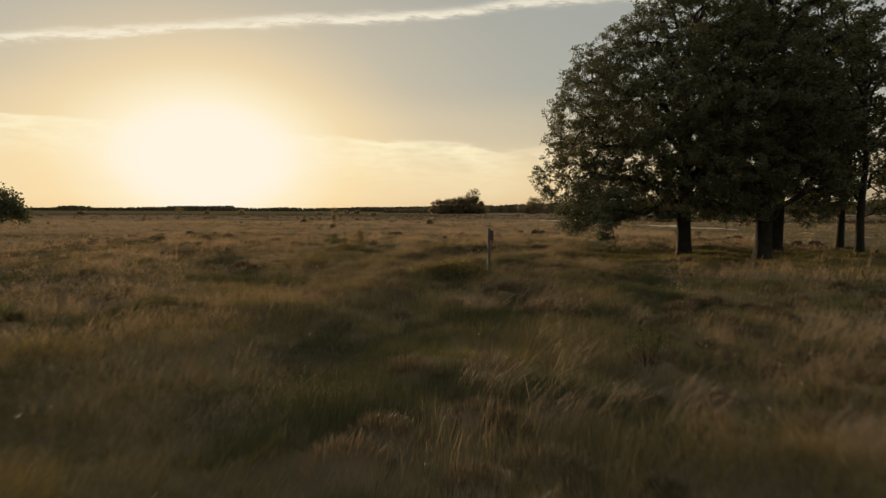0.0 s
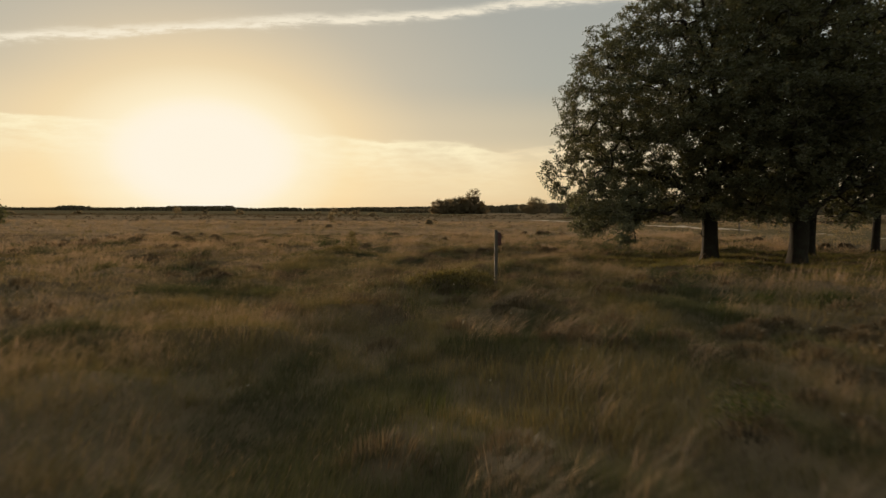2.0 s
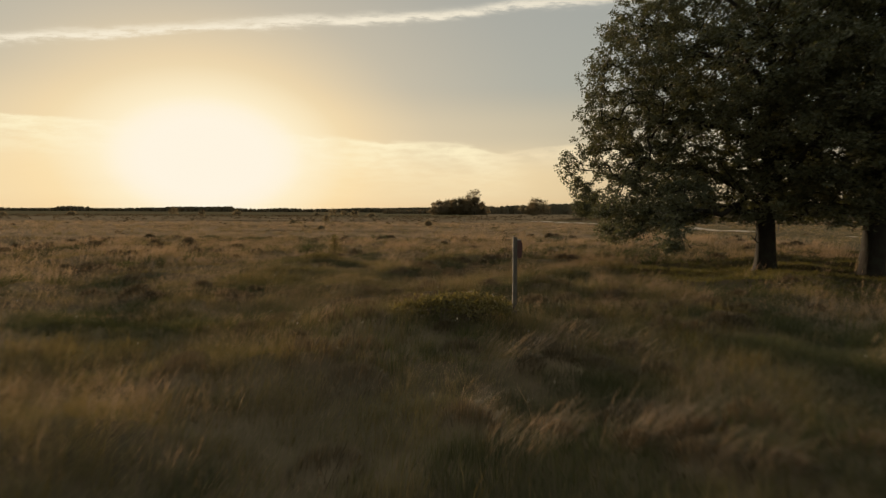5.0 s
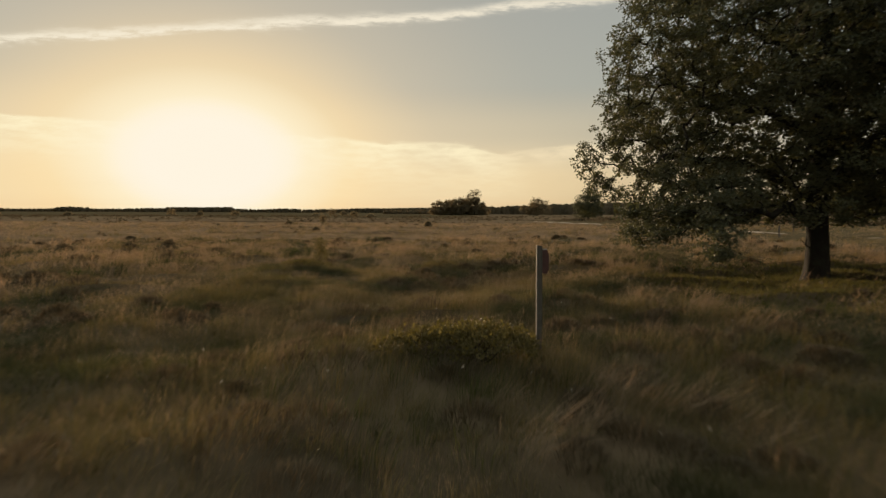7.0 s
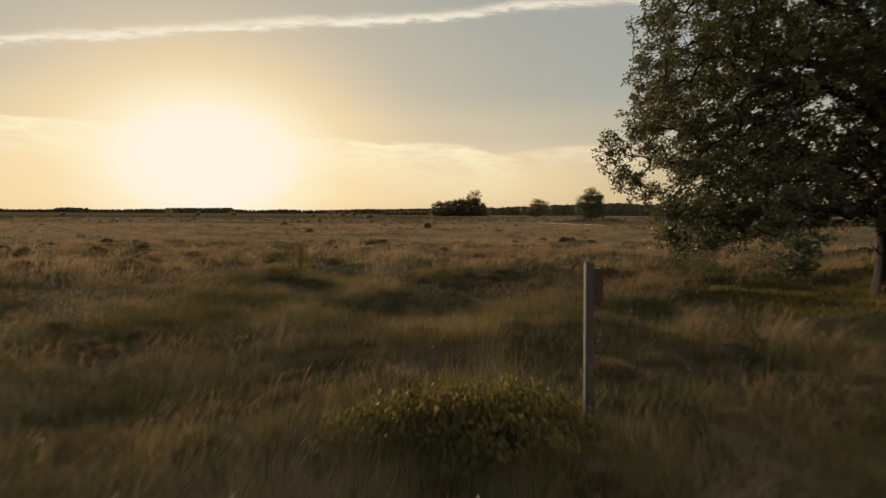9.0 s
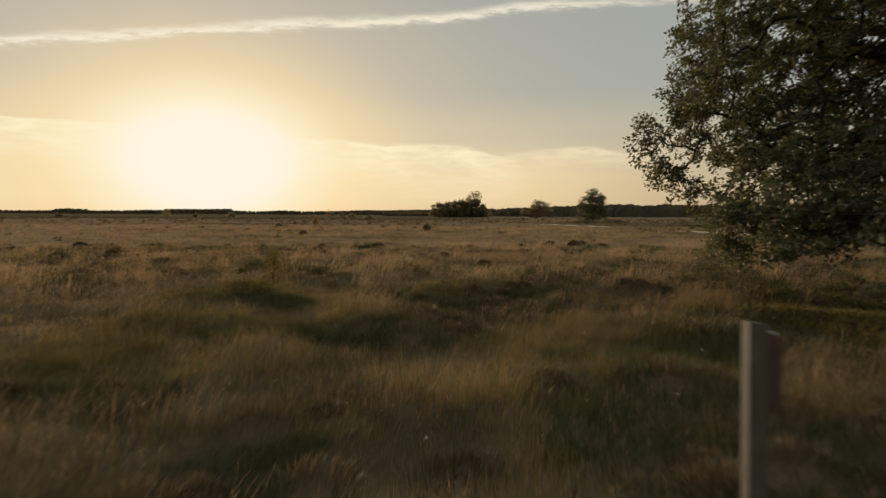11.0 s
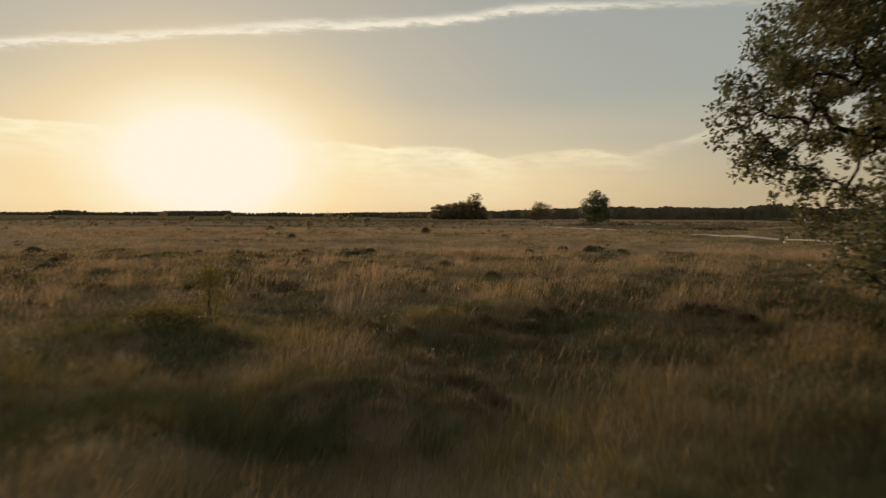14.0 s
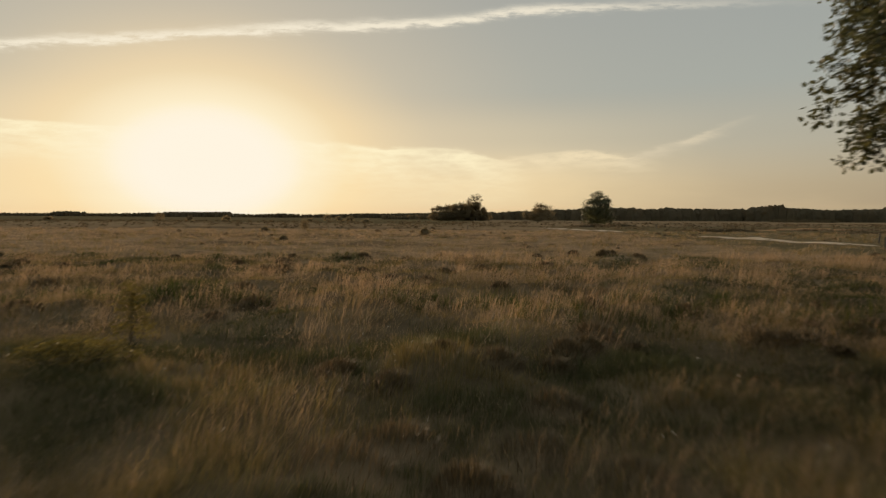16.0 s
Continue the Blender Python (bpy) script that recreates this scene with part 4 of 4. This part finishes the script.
def marker_post():
    ob = thing("marker_post", at(1.54, 20.41) @ pose(0, 0, 0, -3.0, 0, 0), "weathered grey wooden marker post with a small plate", "post")
    w = 0.043
    bm = box_mesh(-w, w, -w, w, -0.3, 1.745, 0.006)
    for v in bm.verts:
        if v.co.z > 1.69:
            v.co.z -= 0.012 * (v.co.x / w + 1) * 0.5
        v.co.x += 0.004 * math.sin(v.co.z * 3.1)
    part("pole", bm, POST_WOOD, ob)
    bm = bmesh.new()
    outline = [(0.0, 1.70), (0.125, 1.675), (0.155, 1.59), (0.15, 1.36), (0.125, 1.30), (0.07, 1.30), (0.0, 1.39)]
    front = [bm.verts.new((x, 0.046, z)) for x, z in outline]
    back = [bm.verts.new((x, 0.054, z)) for x, z in outline]
    bm.faces.new(front)
    bm.faces.new(back[::-1])
    for i in range(len(outline)):
        j = (i + 1) % len(outline)
        bm.faces.new((front[j], front[i], back[i], back[j]))
    bmesh.ops.recalc_face_normals(bm, faces=bm.faces)
    plate = part("plate", bm, RED_PLATE, ob, "faded red plate screwed to the back")
    part("rim", box_mesh(0.0, 0.125, 0.043, 0.058, 1.676, 1.69, 0.002), STEEL, plate, "thin bright metal top edge")
    for z in (1.63, 1.42):
        bm = bmesh.new()
        bmesh.ops.create_cone(bm, cap_ends=True, segments=10, radius1=0.008, radius2=0.006, depth=0.012, matrix=Matrix.Translation((0.02, 0.058, z)) @ Matrix.Rotation(radians(-90), 4, "X"))
        part("screw", bm, STEEL, plate)


marker_post()


# ---- shrubs and saplings ----
def shrub(name, m, seed, size, stems, clusters, per, leaf, label, category, mat=None, group="", upright=0.5, spread=0.06, low=0.15):
    """A bush: bare stems from one foot, fanning out to leafy ends. size: half widths and height."""
    r = np.random.default_rng(seed)
    ob = thing(name, m, label, category, group)
    wx, wy, tall = size
    wood = []
    for k in range(stems):
        a, q = r.uniform(0, 2 * np.pi), np.sqrt(r.random())
        tip = np.array([np.cos(a) * q * wx * 0.9, np.sin(a) * q * wy * 0.9, tall * np.sqrt(max(1 - (0.9 * q) ** 2, 0.05)) * r.uniform(0.75, 1.0)])
        foot = np.array([np.cos(a) * q * wx * (0.1 + 0.55 * upright), np.sin(a) * q * wy * (0.1 + 0.55 * upright), -0.03])
        s = np.linspace(0, 1, 5)[:, None]
        line = foot * (1 - s) + tip * s + r.normal(0, 0.03 * tall, (5, 3)) * (s > 0)
        wood.append(tube(line, np.linspace(1, 0.3, 5) * (0.003 + 0.008 * tall), 4))
    part_of("stemwork", mesh_from("stemwork", *joined(wood), BARK, True), ob)["kind"] = "stuff"
    a, q = r.uniform(0, 2 * np.pi, clusters), r.random(clusters) ** 0.5
    wob = 1 + 0.16 * np.sin(3 * a + seed) + 0.1 * np.sin(5 * a + 2 * seed)
    z = low * tall + (np.sqrt(np.maximum(1 - q ** 2, 0.0)) * (1 - low) * tall) * r.random(clusters) ** 0.45 * r.uniform(0.8, 1.1, clusters)
    pts = np.stack((np.cos(a) * q * wx * wob, np.sin(a) * q * wy * wob, z), 1)
    part_of("foliage", mesh_from("foliage", *leaf_shapes(pts, spread, per, leaf, r, False, -0.6, facing=(0, 0, tall * 0.3) if mat == HAZE_LEAF else None), mat or MYRTLE), ob)
    return ob


shrub("low_shrub", at(0.40, 19.75), 5, (1.12, 0.75, 0.50), 70, 380, 9, 0.062, "low yellow-green leafy shrub beside the marker post", "shrub", low=0.3)
shrub("low_shrub", at(-5.2, 34.2), 9, (0.9, 0.5, 0.36), 26, 260, 9, 0.045, "low yellowish shrub mat round a young sapling", "shrub", low=0.3)
shrub("sapling", at(-4.75, 34.8), 12, (0.22, 0.22, 1.25), 4, 90, 9, 0.05, "thin young sapling with sparse pale leaves", "sapling", upright=0.05, low=0.25)
shrub("herb", at(3.05, 9.0), 15, (0.42, 0.3, 0.55), 22, 90, 6, 0.034, "bushy herb with small leaf tips in the grass", "herb", RUSH, upright=0.5, low=0.3)
shrub("sapling", at(-21.7, 121.0), 17, (0.6, 0.6, 2.1), 5, 120, 9, 0.14, "lone young tree on the open heath", "sapling", HAZE_LEAF, upright=0.05, low=0.2, spread=0.14)
shrub("bush", at(-2.2, 99.5), 19, (0.55, 0.5, 0.95), 12, 160, 12, 0.12, "small dense dark bush on the open heath", "bush", HAZE_LEAF, spread=0.1)
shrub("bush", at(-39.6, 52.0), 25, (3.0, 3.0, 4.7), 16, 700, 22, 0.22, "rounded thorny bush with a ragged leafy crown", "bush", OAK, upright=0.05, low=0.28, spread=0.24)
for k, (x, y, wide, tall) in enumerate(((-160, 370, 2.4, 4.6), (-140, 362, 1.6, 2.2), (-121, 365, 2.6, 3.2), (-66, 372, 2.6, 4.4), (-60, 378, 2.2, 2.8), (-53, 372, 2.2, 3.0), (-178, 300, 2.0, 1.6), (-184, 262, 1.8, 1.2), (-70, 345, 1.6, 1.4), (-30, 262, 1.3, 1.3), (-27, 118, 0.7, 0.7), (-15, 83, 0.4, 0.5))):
    shrub("bush", at(x, y), 40 + k, (wide, wide, tall), 8, 60, 14, 0.45 if tall > 1 else 0.15, "lone bush standing out on the far heath", "bush", HAZE_LEAF, "far heath bushes", low=0.1, spread=0.3 if tall > 1 else 0.08)
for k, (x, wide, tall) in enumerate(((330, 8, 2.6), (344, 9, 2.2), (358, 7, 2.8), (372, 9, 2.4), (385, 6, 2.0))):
    shrub("bush", at(x, 628), 70 + k, (wide, 3.0, tall), 6, 80, 14, 0.8, "low dark bush in a row before the wood", "bush", HAZE_LEAF, "row of low bushes", low=0.0, spread=0.5)


# ---- stakes ----
def make_stakes():
    for x, y, tall, w, tilt in ((3.9, 122.5, 1.05, 0.06, 2), (50.3, 169.5, 1.2, 0.07, -3), (41.5, 83.5, 1.1, 0.07, 3), (32.7, 70.5, 1.15, 0.07, -2)):
        bm = box_mesh(-w, w, -w, w, -0.25, tall, w * 0.3)
        me = bpy.data.meshes.new("stake")
        bm.to_mesh(me)
        bm.free()
        me.materials.append(STAKE_WOOD)
        ob = new("stake", me)
        ob.matrix_world = at(x, y, 20 * tilt) @ pose(0, 0, 0, tilt, 0, 0)
        tagged(ob, "short weathered wooden stake beside the track", "stake", "stakes on the heath")


make_stakes()


# ---- far trees and woods ----
def far_oak(seed, height, width, clusters=170, per=16, leaf=0.65, clear=2.0, spread=0.55):
    prof = [(clear * 0.7, width * 0.50), (height * 0.2, width * 0.56), (height * 0.45, width * 0.54), (height * 0.70, width * 0.44), (height * 0.9, width * 0.27), (height, width * 0.12)] if clear < 5 else [(clear, width * 0.2), (height * 0.7, width * 0.5), (height * 0.88, width * 0.45), (height, width * 0.15)]
    return grow_tree(seed, height, height * 0.028, prof, clusters, per, leaf, spread, False, clear, limbs=9, pad=width * 0.075, outward=True)


tree("oak_tree", at(57.3, 253.0), far_oak(31, 12.4, 12.2, 1300, 14, 0.34, 1.2, 0.3), "lone round-crowned tree beside the pale track", "tree")
tree("oak_tree", at(58.4, 397.0), far_oak(33, 10.6, 20.0, 600, 10, 0.6, 1.2), "wide ragged tree on the heath's far side", "tree", leaf=HAZE_LEAF)
clump = tree("copse_tree", at(-4.0, 505.0), far_oak(35, 11.0, 14.0, 420, 12, 0.9, 0.5), "round tree at the low end of a dark copse", "tree", "far copse", leaf=HAZE_LEAF)
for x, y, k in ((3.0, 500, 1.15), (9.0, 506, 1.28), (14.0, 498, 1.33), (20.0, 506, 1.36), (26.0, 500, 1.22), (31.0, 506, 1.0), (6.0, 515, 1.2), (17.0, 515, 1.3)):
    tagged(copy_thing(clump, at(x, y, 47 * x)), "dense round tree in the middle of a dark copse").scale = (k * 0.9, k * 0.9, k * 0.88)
tree("copse_tree", at(24.5, 494.0), far_oak(37, 20.5, 15.0, 320, 8, 0.6, 10.0), "tall open-crowned tree rising above the copse", "tree", "far copse", leaf=HAZE_LEAF)


def make_wood(name, label, spots, heights, leaf, per):
    """A far wood: many closed, lumpy crowns down to the ground, with a rough skin of leaf clumps."""
    pieces = []
    r = np.random.default_rng(91)
    k = 8
    t8 = np.linspace(0, 2 * np.pi, k, endpoint=False)
    for (x, y), h in zip(spots, heights):
        g = float(ground_height(x, y))
        taper, girth = (r.uniform(1.0, 1.5), 0.34) if h > 17.6 else (r.uniform(1.8, 3.4), 0.52)
        rings = []
        for u in (0.0, 0.35, 0.6, 0.8, 0.93):
            jig = r.uniform(0.82, 1.12, k)
            w = girth * h * (1.02 - u ** taper) ** 0.6
            rings.append(np.stack((x + w * jig * np.cos(t8), y + w * jig * np.sin(t8), g + h * np.clip(u + r.normal(0, 0.03, k), 0, 1) - 0.3 * (u == 0)), 1))
        v = np.concatenate(rings + [np.array([[x, y, g + h]])])
        t = [q for ring in range(4) for m in range(k) for q in ((ring * k + m, ring * k + (m + 1) % k, ring * k + (m + 1) % k + k), (ring * k + m, ring * k + (m + 1) % k + k, ring * k + m + k))]
        t += [(4 * k + m, 4 * k + (m + 1) % k, 5 * k) for m in range(k)]
        pieces.append((v, np.array(t)))
        z = r.random(per) ** 0.7 * h * 0.95
        wide = 1.03 * girth * h * (1.02 - (z / h) ** taper) ** 0.6
        a = r.uniform(0, 2 * np.pi, per)
        pts = np.stack((x + np.cos(a) * wide, y + np.sin(a) * wide, g + z), 1)
        pieces.append(leaf_shapes(pts, 0.2, 1, leaf, r, False, facing=(x, y, h * 0.3)))
    # the woods' pale foliage colour has the distance haze painted in
    tagged(new(name, mesh_from(name, *joined(pieces), HAZE_LEAF)), label, "wood", kind="stuff")


def wood_rows():
    r = np.random.default_rng(77)
    spots, heights = [], []
    for row in range(3):
        for x in np.arange(-70, 900, 5.0):
            sx, sy = x + r.normal(0, 1.5), 735 + row * 7 + r.normal(0, 2) - 0.02 * x
            h = 13.6 + 2.6 * value_noise(sx, row, 26.0, 5) + r.normal(0, 0.45) + (3.6 if 362 < sx < 395 else 0) + (2.5 if 515 < sx < 535 else 0)
            h *= np.clip((sx + 90) / 260, 0.32, 1.0)
            spots.append((sx, sy))
            heights.append(float(h))
    make_wood("far_wood", "dark conifer wood with an uneven top edge on the horizon", spots, heights, 1.1, 36)
    spots, heights = [], []
    for row in range(3):
        for x in np.arange(-1350, 130, 7.0):
            sx, sy = x + r.normal(0, 2.5), 1600 + row * 14 + r.normal(0, 4)
            h = 8.0 + 3.0 * value_noise(sx, row * 3.0, 70.0, 8) + r.normal(0, 0.3) + (4.0 if -720 < sx < -560 else 0) + (2.5 if -1010 < sx < -940 else 0) + np.clip((sx + 360) / 50, 0, 10.0)
            spots.append((sx, sy))
            heights.append(float(h))
    make_wood("distant_wood", "low hazy line of distant woodland on the horizon", spots, heights, 1.6, 14)


wood_rows()


# ---- pale fluff on the grass ----
def make_fluff():
    x, y = scatter(420, -9, 9, 5, 44, lambda x, y: 0.33 * (near_depth(x, y) < 18))
    z = ground_height(x, y) + rng.uniform(0.3, 0.55, len(x))
    v, t = leaf_shapes(np.stack((x, y, z), 1), 0.007, 6, 0.015, rng, False, 0.0)
    tagged(new("seed_fluff", mesh_from("seed_fluff", v, t, FLUFF)), "tiny white seed heads above the grass", "flowers", kind="stuff")


make_fluff()
